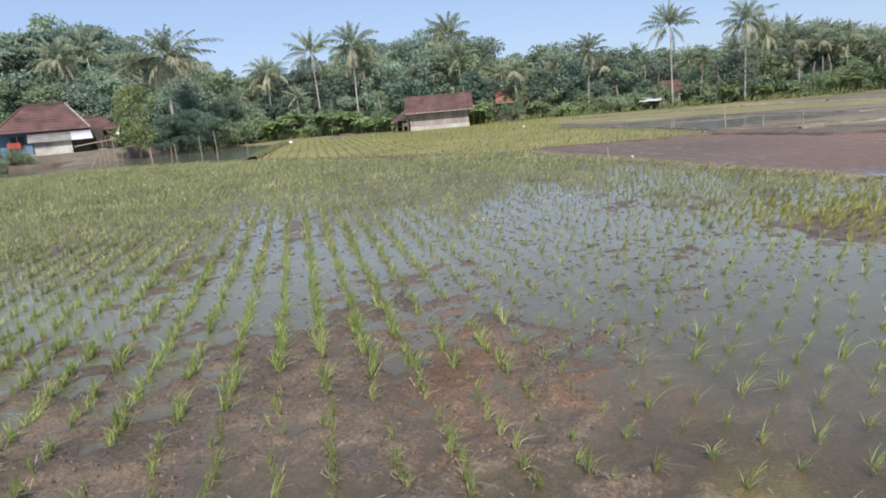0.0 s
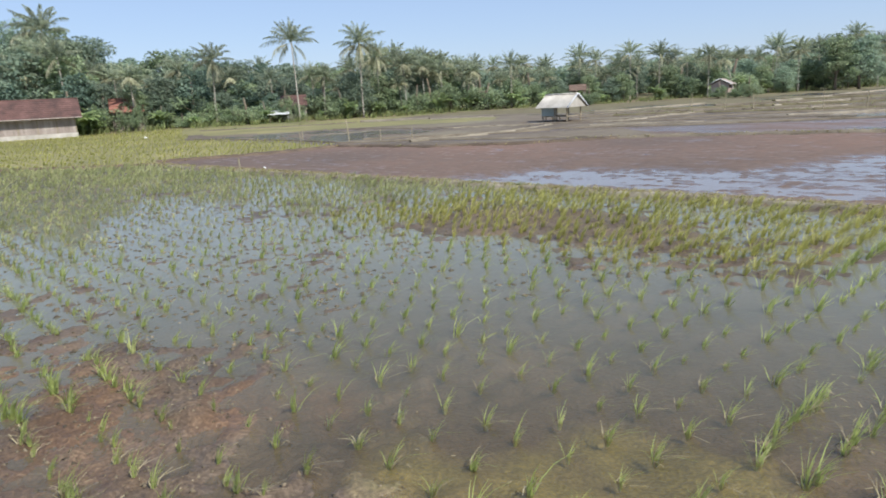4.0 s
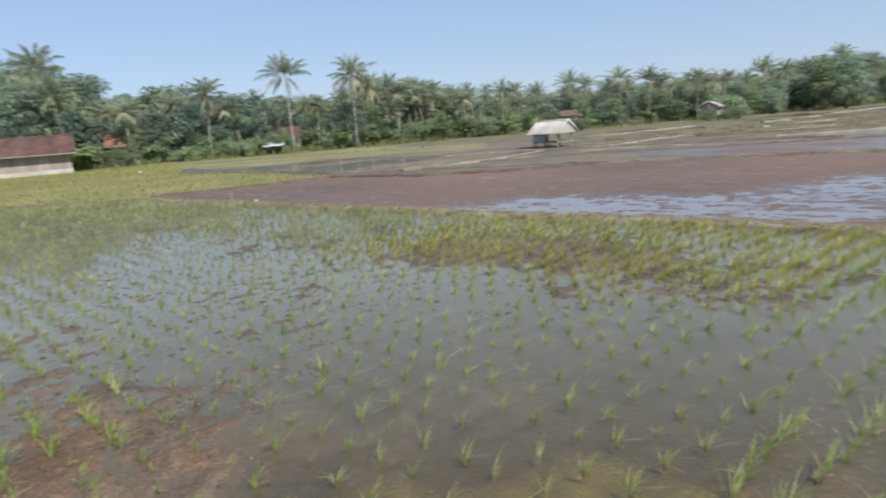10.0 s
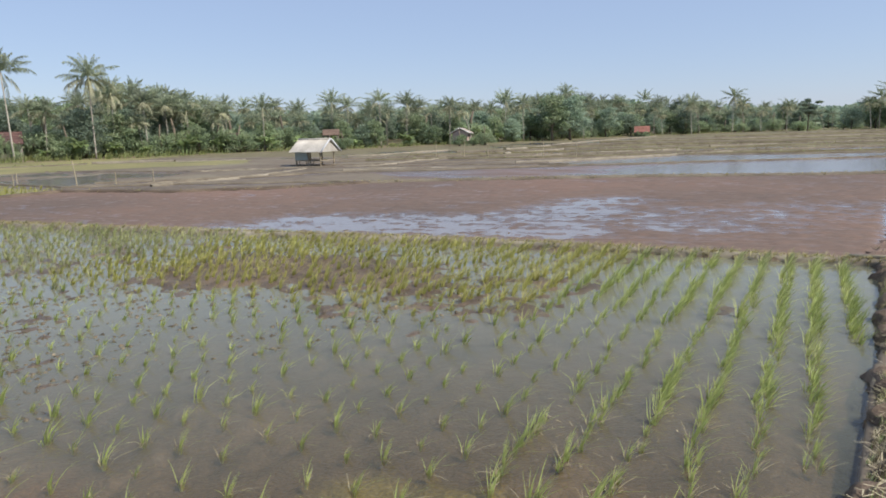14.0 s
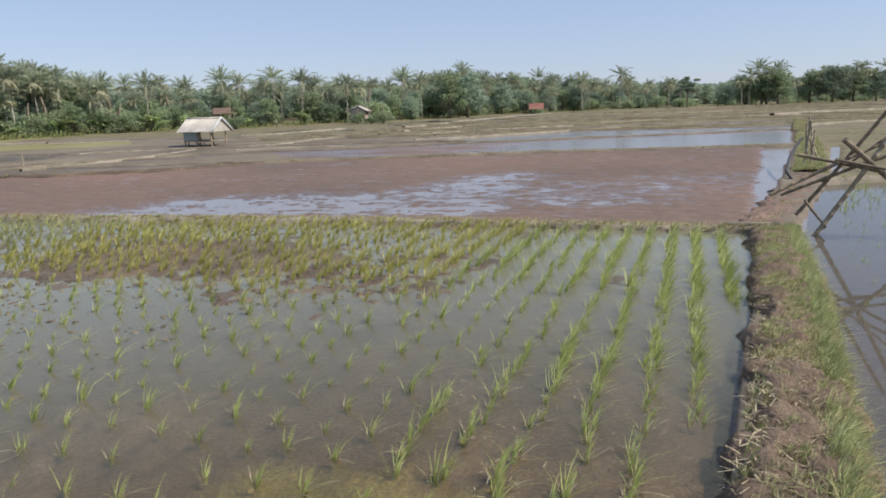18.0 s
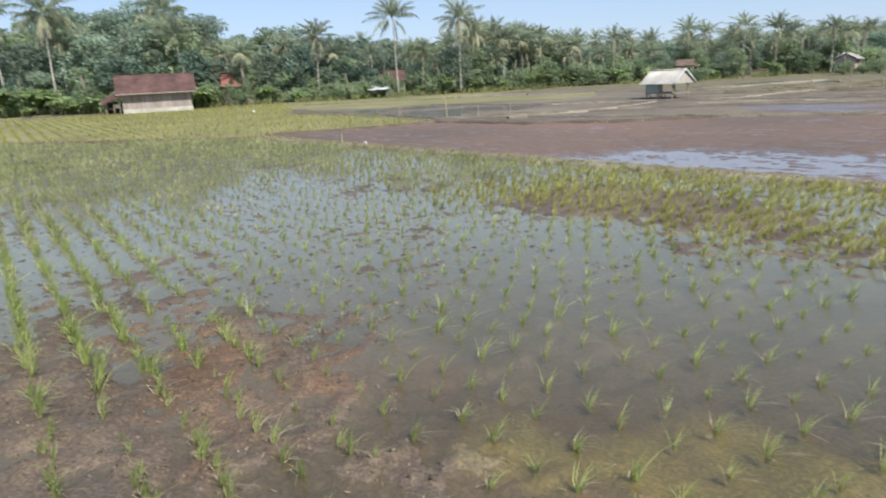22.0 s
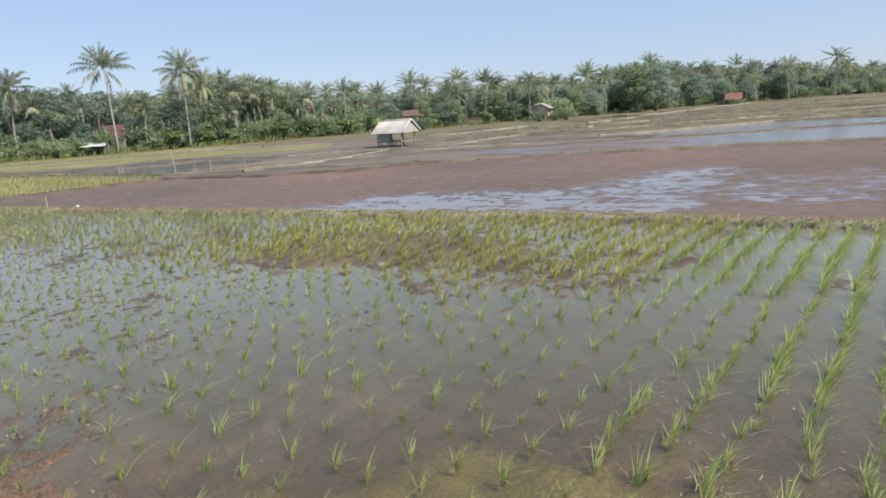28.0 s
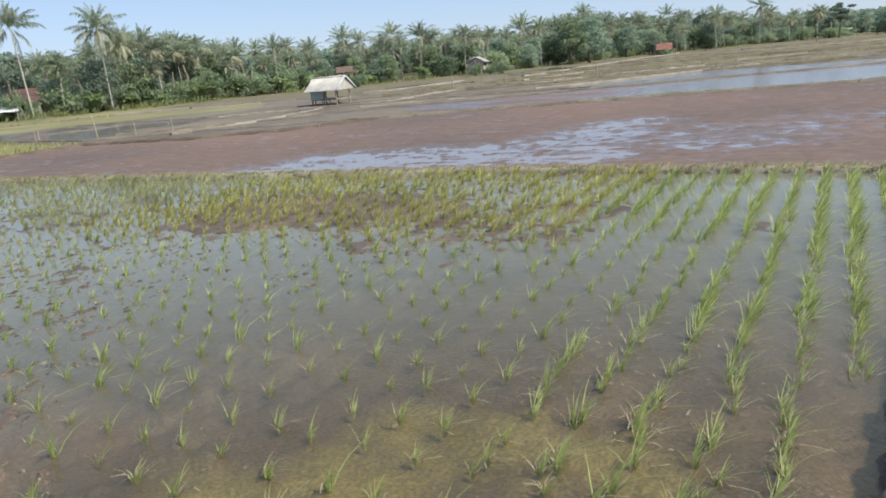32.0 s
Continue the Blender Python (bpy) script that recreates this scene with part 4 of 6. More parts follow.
def straw_bits(name, p, length, label, rng):
    """Short broken straws lying about."""
    k = len(p)
    ang, ln = rng.uniform(0, 6.28, k), length * rng.uniform(0.4, 1.3, k)
    d = np.stack([np.cos(ang), np.sin(ang), rng.uniform(-0.12, 0.3, k)], 1) * ln[:, None]
    w_ = np.stack([-np.sin(ang), np.cos(ang), 0 * ang], 1) * (0.0028 * rng.uniform(0.6, 1.5, k))[:, None]
    a = np.asarray(p)[:, :3] + [0, 0, 0.012]
    v = np.stack([a - w_, a + w_, a + d + w_ * 0.6, a + d - w_ * 0.6], 1).reshape(-1, 3)
    tagged(new(name, fast_mesh(name, v, np.arange(4 * k).reshape(-1, 4), M_STRAW)), label, "straw", kind="stuff")


sb = np.vstack([scatter([(-7, -4), (-7, 3), (-1, 7.5), (-0.4, 7), (-0.5, 2.2), (-2.3, -2.3), (-3.2, -5)], 1300, rng), scatter([(-2.2, 2.0), (-2.2, 7.5), (-0.5, 7.5), (-0.5, 2.1)], 420, rng), scatter([(0.95, 2.6), (0.9, 9), (4.2, 10), (4.5, 3)], 3000, rng)])
sb = sb[(sb[:, 2] > -0.03) & ((sb[:, 0] < 0) | (sb[:, 2] > -0.012))]
sb[:, 2] = np.maximum(sb[:, 2], -0.008)
bx = rng.uniform(-0.06, 0.5, 800)
by = rng.uniform(2.0, 9.3, 800)
straw_bits("bund_straw", np.stack([bx, by, 0.125 + 0 * bx], 1), 0.07, "short broken straw lying on the grassy bund", rng)
straw_bits("straw_litter", sb, 0.04, "bits of pale straw strewn over mud and shallow water", rng)


# ---- bunds ----
def bund(name, line, width, height, label, material, rng, step=0.18, grass=None, rough=0.05):
    """A ridge of earth along a line, uneven, with its grass as a part."""
    pts, s = [], 0.0
    for (x0, y0), (x1, y1) in zip(line, line[1:]):
        d = math.hypot(x1 - x0, y1 - y0)
        m = max(2, int(d / step))
        pts += [(x0 + (x1 - x0) * k / m, y0 + (y1 - y0) * k / m) for k in range(m)]
    pts.append(line[-1])
    pts = np.array(pts)
    t = np.gradient(pts, axis=0)
    t /= np.linalg.norm(t, axis=1)[:, None] + 1e-9
    nrm = np.stack([-t[:, 1], t[:, 0]], 1)
    prof = np.linspace(-1, 1, 23 if step < 0.1 else 11)
    hs = np.interp(prof, [-1, -0.86, -0.68, -0.4, -0.12, 0.15, 0.42, 0.68, 0.86, 1.0], [-0.9, 0.25, 0.78, 1.0, 1.02, 1.0, 0.95, 0.74, 0.3, -0.9])
    vs = []
    for u, hh in zip(prof, hs):
        wob = 1 + 1.0 * fbm(pts[:, 0] * 2.6 + 5 * (u > 0), pts[:, 1] * 2.6, 3, 81) + 1.1 * fbm(pts[:, 0] * 7 + 5 * (u > 0) + 2 * u, pts[:, 1] * 7, 3, 85)
        q = pts + nrm * (u * width / 2 * wob)[:, None]
        zz = height * hh * (1 + 0.25 * fbm(pts[:, 0] * 1.5, pts[:, 1] * 1.5, 2, 82)) + rough * (fbm(q[:, 0] * 9, q[:, 1] * 9, 3, 83) + 0.6 * np.abs(fbm(q[:, 0] * 21, q[:, 1] * 21, 2, 84)))
        vs.append(np.c_[q, zz])
    v = np.stack(vs, 1)
    m, c = v.shape[:2]
    i, k = np.meshgrid(np.arange(m - 1), np.arange(c - 1), indexing="ij")
    f = np.stack([i * c + k, i * c + k + 1, (i + 1) * c + k + 1, (i + 1) * c + k], -1).reshape(-1, 4)[:, ::-1]
    ob = tagged(new(name, fast_mesh(name, v.reshape(-1, 3), f, material, smooth=True)), label, "bund", kind="structure")
    for mat_, n_, hgt, lo, hi, wid, *reach in grass or ():
        a0, a1 = reach or (0, 1)
        a = rng.integers(int(a0 * (m - 1)), int(a1 * (m - 1)), n_)
        u = rng.uniform(lo, hi, n_)
        q = pts[a] + rng.uniform(0, 1, n_)[:, None] * (pts[a + 1] - pts[a]) + nrm[a] * (u * width / 2)[:, None]
        ok = fbm(q[:, 0] * 3.1, q[:, 1] * 3.1, 3, int(1000 * hgt)) > (-0.12 if mat_ is M_GRASS else -0.22)
        q, u = q[ok], u[ok]
        n_ = len(q)
        z = height * np.interp(u, prof, hs) - 0.01
        bv, bf = blades(np.c_[q, z, rng.uniform(0.5, 1.3, n_)], 6, hgt, 1.1 if mat_ is M_GRASS else 1.9, wid, rng, 2)
        g = new("grass", fast_mesh("grass", bv, bf, mat_))
        g.parent = ob
        tagged(g, "dry straw-coloured grass" if mat_ in (M_DRYGRASS, M_STRAW) else "short green grass", kind="stuff")
    return ob


bund("bund_grassy", [(0.22, 1.9), (0.22, 3.2), (0.22, 4.4), (0.2, 6.4), (0.03, 9.5)], 0.62, 0.13, "low earth bund with dry straw and green grass", M_BANK, rng, 0.05,
     [(M_STRAW, 1300, 0.05, -0.6, 0.95, 0.005), (M_STUBBLEGRASS, 1100, 0.05, -0.6, 0.95, 0.006), (M_GRASS, 4600, 0.1, -1.08, -0.45, 0.006), (M_GRASS, 700, 0.07, -0.6, -0.3, 0.006), (M_DRYGRASS, 900, 0.09, -1.0, -0.4, 0.006), (M_GRASS, 2600, 0.05, -0.6, 0.75, 0.006, 0.42, 1.0),
      (M_GRASS, 240, 0.06, -0.2, 0.9, 0.006, 0.0, 0.42), (M_DRYGRASS, 1900, 0.05, -0.9, 0.9, 0.006, 0.35, 1.0)], rough=0.13)
bund("bund_red_soil", [(-0.2, 9.75), (-0.04, 11.2), (0.14, 12.7), (0.42, 15), (0.64, 17.5)], 0.68, 0.055, "flat bund of fresh red-brown soil", M_REDSOIL, rng, 0.06,
     [(M_DRYGRASS, 60, 0.08, -0.9, 0.2, 0.012), (M_STRAW, 160, 0.05, -0.9, 0.9, 0.008)], rough=0.10)
bund("bund_path", [(0.62, 17.2), (0.74, 20), (0.86, 26), (0.9, 32), (0.88, 42), (1.0, 54)], 0.85, 0.12, "grassy field path on a bund", M_BANK, rng, 0.12,
     [(M_DRYGRASS, 900, 0.14, -0.95, 0.95, 0.014), (M_GRASS, 900, 0.14, -0.95, 0.95, 0.014), (M_GRASS, 3600, 0.12, -1.0, 1.0, 0.012, 0.0, 0.45), (M_DRYGRASS, 1800, 0.11, -1.0, 1.0, 0.012, 0.0, 0.45), (M_STRAW, 900, 0.1, -1.0, 1.0, 0.012, 0.0, 0.3)])
bund("bund_middle", [(0.15, 9.75), (-6, 8.6), (-12.4, 6.8), (-23.4, 3.85)], 0.3, 0.07, "narrow bund with dry grass between two paddies", M_PALEBUND, rng, 0.12,
     [(M_DRYGRASS, 3000, 0.075, -0.9, 0.9, 0.01)])
bund("bund_west", [(-23.4, 3.85), (-28.4, -2.0), (-34.8, -8.4), (-41.0, -18), (-38.4, -25.6), (-36.4, -40)], 0.35, 0.07, "low grassy bund at the field's end", M_BANK, rng, 0.25,
     [(M_DRYGRASS, 600, 0.1, -0.9, 0.9, 0.03), (M_GRASS, 400, 0.1, -0.9, 0.9, 0.03)])
bund("bund_mossy", [(-34.8, -8.5), (-45, -9.8), (-57, -10.9)], 0.7, 0.22, "raised bund overgrown with green moss and grass", M_BANK, rng, 0.25,
     [(M_GRASS, 900, 0.16, -0.95, 0.95, 0.03)])
bund("bund_red_field_far", REDBACK[:8:-1], 0.5, 0.11, "low mud bund behind the puddled field", M_DRYBUND, rng, 0.25,
     [(M_DRYGRASS, 300, 0.07, -0.9, 0.9, 0.02)])
# mud-dark colour takes in the shadow along this bund
bund("bund_red_field_west", REDBACK[9::-1], 0.45, 0.11, "low mud bund at the puddled field's side", M_MUD, rng, 0.25, [(M_DRYGRASS, 120, 0.08, -0.9, 0.9, 0.02)])
bund("bund_right", [(0.8, 15.3), (1.9, 16.2), (3.0, 17.1), (4.4, 18.2), (12, 24), (30, 34)], 0.4, 0.12, "dry pale bund beyond the flooded paddy", M_PALEBUND, rng, 0.2, [(M_DRYGRASS, 500, 0.08, -0.9, 0.9, 0.015)])
bund("bund_right", [(-1.0, 69.2), (4.3, 79.8), (11.8, 87.8), (25.6, 107.9)], 0.7, 0.25, "long pale bund of bare earth across the far fields", M_PALEBUND, rng, 0.4, None)
bund("bund_right", [(1.3, 44.5), (4.4, 49.3), (7.9, 52.3), (13.4, 56), (26, 63)], 0.4, 0.16, "low pale bund behind the fallow field", M_PALEBUND, rng, 0.3, None)
for line, w_ in TERRACES:
    bund("bund_terrace", line, 0.42 * w_, 0.07, "low brown mud bund between small terraces", M_DRYBUND, rng, 0.25, None, rough=0.06)
for line in ([(-43.2, 27.5), (-42.0, 29.3), (-40.3, 31.3)],
             [(-22.9, 13.5), (-22.9, 14.5), (-22.7, 16.0), (-23.1, 17.1), (-23.4, 18.7), (-24.1, 20.8), (-25.2, 23.2)],
             [(-24.6, 25.3), (-23.4, 26.1), (-23.7, 28.3), (-24.7, 32.1), (-24.7, 35.2)],
             [(-35.9, 37.5), (-34.6, 38.7), (-35.0, 43.2), (-35.2, 50.0)],
             [(-22.0, 22.6), (-20.4, 24.4), (-18.2, 25.8)],
             [(-29.5, 20.2), (-28.5, 21.4), (-26.5, 22.9)],
             [(-24.9, 42.6), (-24.5, 47.3), (-24.0, 52.7)],
             [(-17.3, 30.8), (-15.3, 33.6), (-13.8, 36.6), (-12.6, 39.1), (-10.7, 43.5), (-9.7, 45.5)],
             [(-20.8, 35.7), (-19.5, 41.0), (-17.0, 45.2), (-14.3, 49.9)],
             [(-29.5, 78.1), (-20.8, 84.5), (-11.9, 91.0), (0.3, 109.1)],
             [(-13.5, 55.2), (-8.4, 64.4), (0.3, 72.6)]):
    bund("bund_terrace", line, 0.2, 0.09, "thin pale mud ridge between small terraces", M_PALEBUND, rng, 0.15, None, rough=0.12)
bund("bund_terrace", [(-30.0, 51.4), (-29.7, 56.2), (-32.6, 68.5), (-34.3, 82.4), (-35.2, 93.2), (-36.0, 111.4)], 0.5, 0.12, "pale earth bund at the wood's foot", M_PALEBUND, rng, 0.3, None, rough=0.05)
bund("bund_verge", [(-48.2, 24), (-46.5, 26.0), (-44.2, 28)], 0.35, 0.2, "pale bund of bare packed earth along the grassy verge", M_PALEBUND, rng, 0.3, None, rough=0.05)
bund("bund_verge", [(-54, 13.0), (-51.2, 16.2), (-49.6, 19), (-48.3, 23.7)], 0.5, 0.12, "low grassy bund along the verge", M_DRYBUND, rng, 0.3, [(M_GRASS, 200, 0.12, -0.9, 0.9, 0.03)], rough=0.05)
bund("bund_pond", [(-44, -39), (-48.5, -33), (-52, -28.6), (-57, -25.2)], 0.6, 0.3, "dark wet mud bund by the pond", M_MUD, rng, 0.3, None, rough=0.08)
for k, (q0, x0, x1) in enumerate(((50, -29, 26), (55, -30, 34), (61, -31, 42), (67, -31, 50), (74, -31, 60), (82, -31, 70), (92, -30, 80), (104, -28, 100), (118, -24, 120), (134, -18, 140), (152, -12, 160))):
    line = []
    for x in np.linspace(x0, x1, 18):
        y = q0 + (0.66 if x < 0 else 0.42) * x + 1.3 * math.sin(x * 0.13 + k) + 0.5 * math.sin(x * 0.41 + 2 * k)
        if math.hypot(x, y) < 0.97 * float(np.interp(math.degrees(math.atan2(-x, y)), EDGE_YAW, EDGE_DIST)):
            line.append((float(x), float(y)))
    bund("bund_terrace", line, 0.18 + 0.003 * q0, 0.06 + 0.001 * q0, "low terrace bund with dry grass", M_DRYBUND if k % 2 else M_OLIVE, rng, 0.5,
         None if q0 > 70 else [(M_GRASS, 200, 0.06 + 0.001 * q0, -0.9, 0.9, 0.03), (M_STUBBLEGRASS, 260, 0.06 + 0.001 * q0, -0.9, 0.9, 0.03)])


# ---- trees ----
def on_ground(x, y):
    z, _ = ground_height(np.array([x]), np.array([y]))
    return float(z[0])


def polar(yaw, d):
    return -d * math.sin(radians(yaw)), d * math.cos(radians(yaw))


def palm_meshes(seed, lean=0.06, skirt=0, upright=0.0):
    """Trunk, green crown and drooping old fronds of a coconut palm 8 m high; scaled later."""
    g = np.random.default_rng(seed)
    H = 8.0
    ax = g.uniform(0, 6.28)
    L = H * lean * g.uniform(0.5, 1.5)
    top = Vector((math.cos(ax) * L, math.sin(ax) * L, H))
    pts = [Vector((top.x * t**1.6, top.y * t**1.6, H * t)) for t in np.linspace(0, 1, 12)]
    trunk = tube_mesh("trunk", pts, [0.095 - 0.045 * t**0.5 for t in np.linspace(0, 1, 12)], M_TRUNK, 8)
    made = []
    young, grown = int(g.integers(10, 13)), int(g.integers(11, 15))
    fronds = [(1.5 - 0.7 * i / young + upright * 0.1, 0.85, 0) for i in range(young)] + [(0.85 - 0.9 * i / grown + upright * 0.3, 1.05, 0) for i in range(grown)] + [(g.uniform(-1.1, 0.0), 0.95, 1) for i in range(skirt)]
    for which in (0, 1):
        V, F = [], []
        for i, (up, reach, old) in enumerate(fronds):
            if old != which:
                continue
            a = i * 2.4 + g.uniform(-0.45, 0.45)
            up += g.uniform(-0.2, 0.2)
            ln = g.uniform(2.2, 3.1) * reach
            bend = g.uniform(0.7, 1.4) * (0.62 if i < young else 1.0)
            d = Vector((math.cos(a), math.sin(a), 0))
            side = Vector((-d.y, d.x, 0))
            p, cur, m = top.copy(), up, 22
            prev = None
            for s in range(m + 1):
                t = s / m
                tang = d * math.cos(cur) + Vector((0, 0, math.sin(cur)))
                if s > 3:
                    lw = 0.62 * math.sin(math.pi * min(1, 0.18 + t * 0.76)) ** 0.7
                    for sg in (-1, 1):
                        if g.random() < 0.08:
                            continue
                        hang = g.uniform(0.3, 0.85) + 0.3 * t + 0.3 * old
                        tip = p + side * sg * lw * g.uniform(0.25, 0.5) + tang * lw * g.uniform(0.25, 0.55) - Vector((0, 0, lw * hang))
                        mid = p.lerp(tip, 0.5) + Vector((0, 0, lw * 0.15)) + side * sg * lw * 0.08
                        b = len(V)
                        w_ = 0.035
                        V += [p - tang * w_, p + tang * w_, mid + tang * w_, tip, mid - tang * w_]
                        F.append((b, b + 1, b + 2, b + 3, b + 4))
                if prev is not None:
                    b = len(V)
                    w_ = 0.035 * (1 - t) + 0.008
                    V += [prev - side * w_, prev + side * w_, p + side * w_, p - side * w_]
                    F.append((b, b + 1, b + 2, b + 3))
                prev = p.copy()
                p = p + tang * ln / m
                cur = max(-1.5, cur - (0.008 + 0.12 * t**1.3) * bend * (1 - 0.4 * upright))
        made.append(mesh_of("fronds", V, F, M_PALMOLD if which else M_PALM) if V else None)
    return trunk, made[0], made[1]


PALMS = []
for k, (lean, skirt, upright) in enumerate(((0.03, 4, 0.7), (0.02, 11, 0.4), (0.04, 2, 1.0), (0.12, 12, 0.2), (0.10, 7, 0.6), (0.15, 14, 0.2), (0.07, 10, 0.5), (0.02, 20, 0.3))):
    trunk, crown, old = palm_meshes(100 + k, lean, skirt, upright)
    ob = thing("coconut_palm", (0, 0, -50), "tall coconut palm with a slim pale trunk and feathery crown", "palm tree", "coconut palms along the fields")
    part("trunk", trunk, M_TRUNK, ob)
    part("crown", crown, M_PALM, ob)
    if old:
        part("drooping_fronds", old, M_PALMOLD, ob, "pale yellowing fronds hanging down")
    PALMS.append(ob)


def put_palm(k, yaw, d, elev, widen=1.0):
    """A palm in a direction, its crown's heart at an elevation seen from the bank."""
    x, y = polar(yaw, d)
    z = on_ground(x, y) - 0.05
    h = 1.75 + d * math.tan(radians(elev)) - z
    s = max(3.0, h) / 8.0
    w_ = widen * (0.35 + 0.65 * s)
    ob = copy_thing(PALMS[k % len(PALMS)], Matrix.LocRotScale((x, y, z), Euler((0, 0, k * 2.4)), (w_, w_, s)))
    return ob


def broad_meshes(seed, kind, leaves=3800, leaf=0.85):
    """A trunk with limbs, and a crown of leaf sprays in uneven clumps; about 7 m high."""
    g = np.random.default_rng(seed)
    tv, tf = tube([(0, 0, 0), (0.1, 0.05, 1.5), (0.05, -0.1, 3.0), (0.2, 0.1, 4.6)], [0.2, 0.16, 0.13, 0.06], 7)
    centres = []
    nb = 15 if kind != "flat" else 11
    for i in range(nb):
        a = 2.4 * i + g.uniform(-0.5, 0.5)
        if kind == "flat":
            c = Vector((math.cos(a) * g.uniform(0.6, 2.6), math.sin(a) * g.uniform(0.6, 2.6), 3.6 + 3.2 * (i / nb) + g.uniform(-0.2, 0.2)))
            r = (g.uniform(0.8, 1.5), 0.28)
        elif kind == "bush":
            c = Vector((math.cos(a) * g.uniform(0.2, 1.8), math.sin(a) * g.uniform(0.2, 1.8), g.uniform(0.4, 2.6)))
            r = (g.uniform(0.6, 1.2), g.uniform(0.5, 1.0))
        else:
            q = i / nb
            rad = 2.3 * math.sin(math.pi * (0.22 + 0.72 * q))
            c = Vector((math.cos(a) * rad * g.uniform(0.4, 1), math.sin(a) * rad * g.uniform(0.4, 1), 1.7 + 5.2 * q + g.uniform(-0.4, 0.4)))
            r = (g.uniform(0.8, 1.45), g.uniform(0.6, 1.1))
        centres.append((c, r))
        st = Vector((0.1, 0, min(4.4, c.z * 0.6)))
        lv, lf = tube([st, st.lerp(c, 0.55) + Vector((0, 0, -0.15)), c], [0.07, 0.045, 0.015], 5, False)
        o = len(tv)
        tv += lv
        tf += [tuple(q + o for q in f_) for f_ in lf]
    trunk = mesh_of("trunk", tv, tf, M_BARK, smooth=True)
    if kind != "flat":  # smaller sprays break up the outline of each clump
        for c, r in list(centres):
            for _ in range(2):
                d_ = Vector(g.normal(size=3)).normalized()
                d_.z = abs(d_.z) * 0.9
                centres.append((c + Vector((d_.x * r[0], d_.y * r[0], d_.z * r[1])), (r[0] * g.uniform(0.3, 0.55), r[1] * g.uniform(0.3, 0.6))))
    sizes = np.array([r[0] ** 2 for _, r in centres])
    per = np.maximum(20, leaves * sizes / sizes.sum()).astype(int)
    cs = np.array([list(c) for c, _ in centres]).repeat(per, 0)
    rs = np.array([[r[0], r[0], r[1]] for _, r in centres]).repeat(per, 0)
    k = len(cs)
    dirs = g.normal(size=(k, 3))
    dirs /= np.linalg.norm(dirs, axis=1)[:, None]
    pos = cs + dirs * rs * (g.uniform(0.2, 1.12, k) ** 0.5)[:, None]
    nrm = 0.75 * dirs + g.normal(0, 0.75, (k, 3)) + [0, 0, 0.55]
    nrm /= np.linalg.norm(nrm, axis=1)[:, None]
    t1 = np.cross(nrm, g.normal(size=(k, 3)))
    t1 /= np.linalg.norm(t1, axis=1)[:, None] + 1e-9
    t2 = np.cross(nrm, t1)
    a, b = leaf * g.uniform(0.13, 0.27, k)[:, None], leaf * g.uniform(0.065, 0.14, k)[:, None]
    droop = np.array([0, 0, -0.08])
    v = np.stack([pos - t1 * a, pos - t2 * b, pos + t1 * a + droop, pos + t2 * b], 1).reshape(-1, 3)
    f = np.arange(4 * k).reshape(-1, 4)
    return trunk, fast_mesh("crown", v, f, M_LEAFLIGHT if kind == "bush" else (M_LEAF, M_LEAFDEEP, M_LEAF, M_LEAFLIGHT, M_LEAF, M_LEAFDEEP)[seed % 6])


BROAD, BUSH, FLAT, TALL = [], [], [], []
for k in range(6):
    trunk, crown = broad_meshes(200 + k, "broad")
    ob = thing("broadleaf_tree", (0, 0, -50), "dense dark green broadleaf tree", "tree", "trees round the fields")
    part("trunk", trunk, M_BARK, ob)
    part("crown", crown, M_LEAF, ob)
    BROAD.append(ob)
for k in range(5):
    trunk, crown = broad_meshes(222 + k, "broad", 9000, 0.54)
    ob = thing("broadleaf_tree", (0, 0, -50), "high dense green broadleaf tree", "tree", "trees round the fields")
    part("trunk", trunk, M_BARK, ob)
    part("crown", crown, M_LEAF, ob)
    TALL.append(ob)
for k in range(4):
    trunk, crown = broad_meshes(240 + k, "bush", 2400, 0.62)
    ob = thing("bush", (0, 0, -50), "low leafy green bush at the edge of the fields", "bush", "bushes along the field edge")
    part("trunk", trunk, M_BARK, ob)
    part("crown", crown, M_LEAFLIGHT, ob)
    BUSH.append(ob)
for k in range(2):
    trunk, crown = broad_meshes(262 + k, "flat")
    ob = thing("flat_topped_tree", (0, 0, -50), "slender tree with open, layered flat crown", "tree", "trees round the fields")
    part("trunk", trunk, M_BARK, ob)
    part("crown", crown, M_LEAF, ob)
    FLAT.append(ob)


def put_tree(kinds, k, yaw, d, top, wide=1.0):
    """A tree whose top stands at an elevation seen from the bank."""
    x, y = polar(yaw, d)
    z = on_ground(x, y) - 0.05
    h = 1.75 + d * math.tan(radians(top)) - z
    base = 3.2 if kinds is BUSH else 7.2
    s = max(0.3, h / base)
    w_ = wide * s
    if kinds is BROAD and s > 1.15:
        kinds = TALL
    if yaw < 66 and kinds in (BROAD, TALL):  # lighter-leaved kinds put in the colour what haze brightens there
        k = ((1, 0, 2, 4) if kinds is BROAD else (3, 0, 2, 4))[k % 4]
    return copy_thing(kinds[k % len(kinds)], Matrix.LocRotScale((x, y, z), Euler((0, 0, k * 1.9)), (w_, w_, s)))


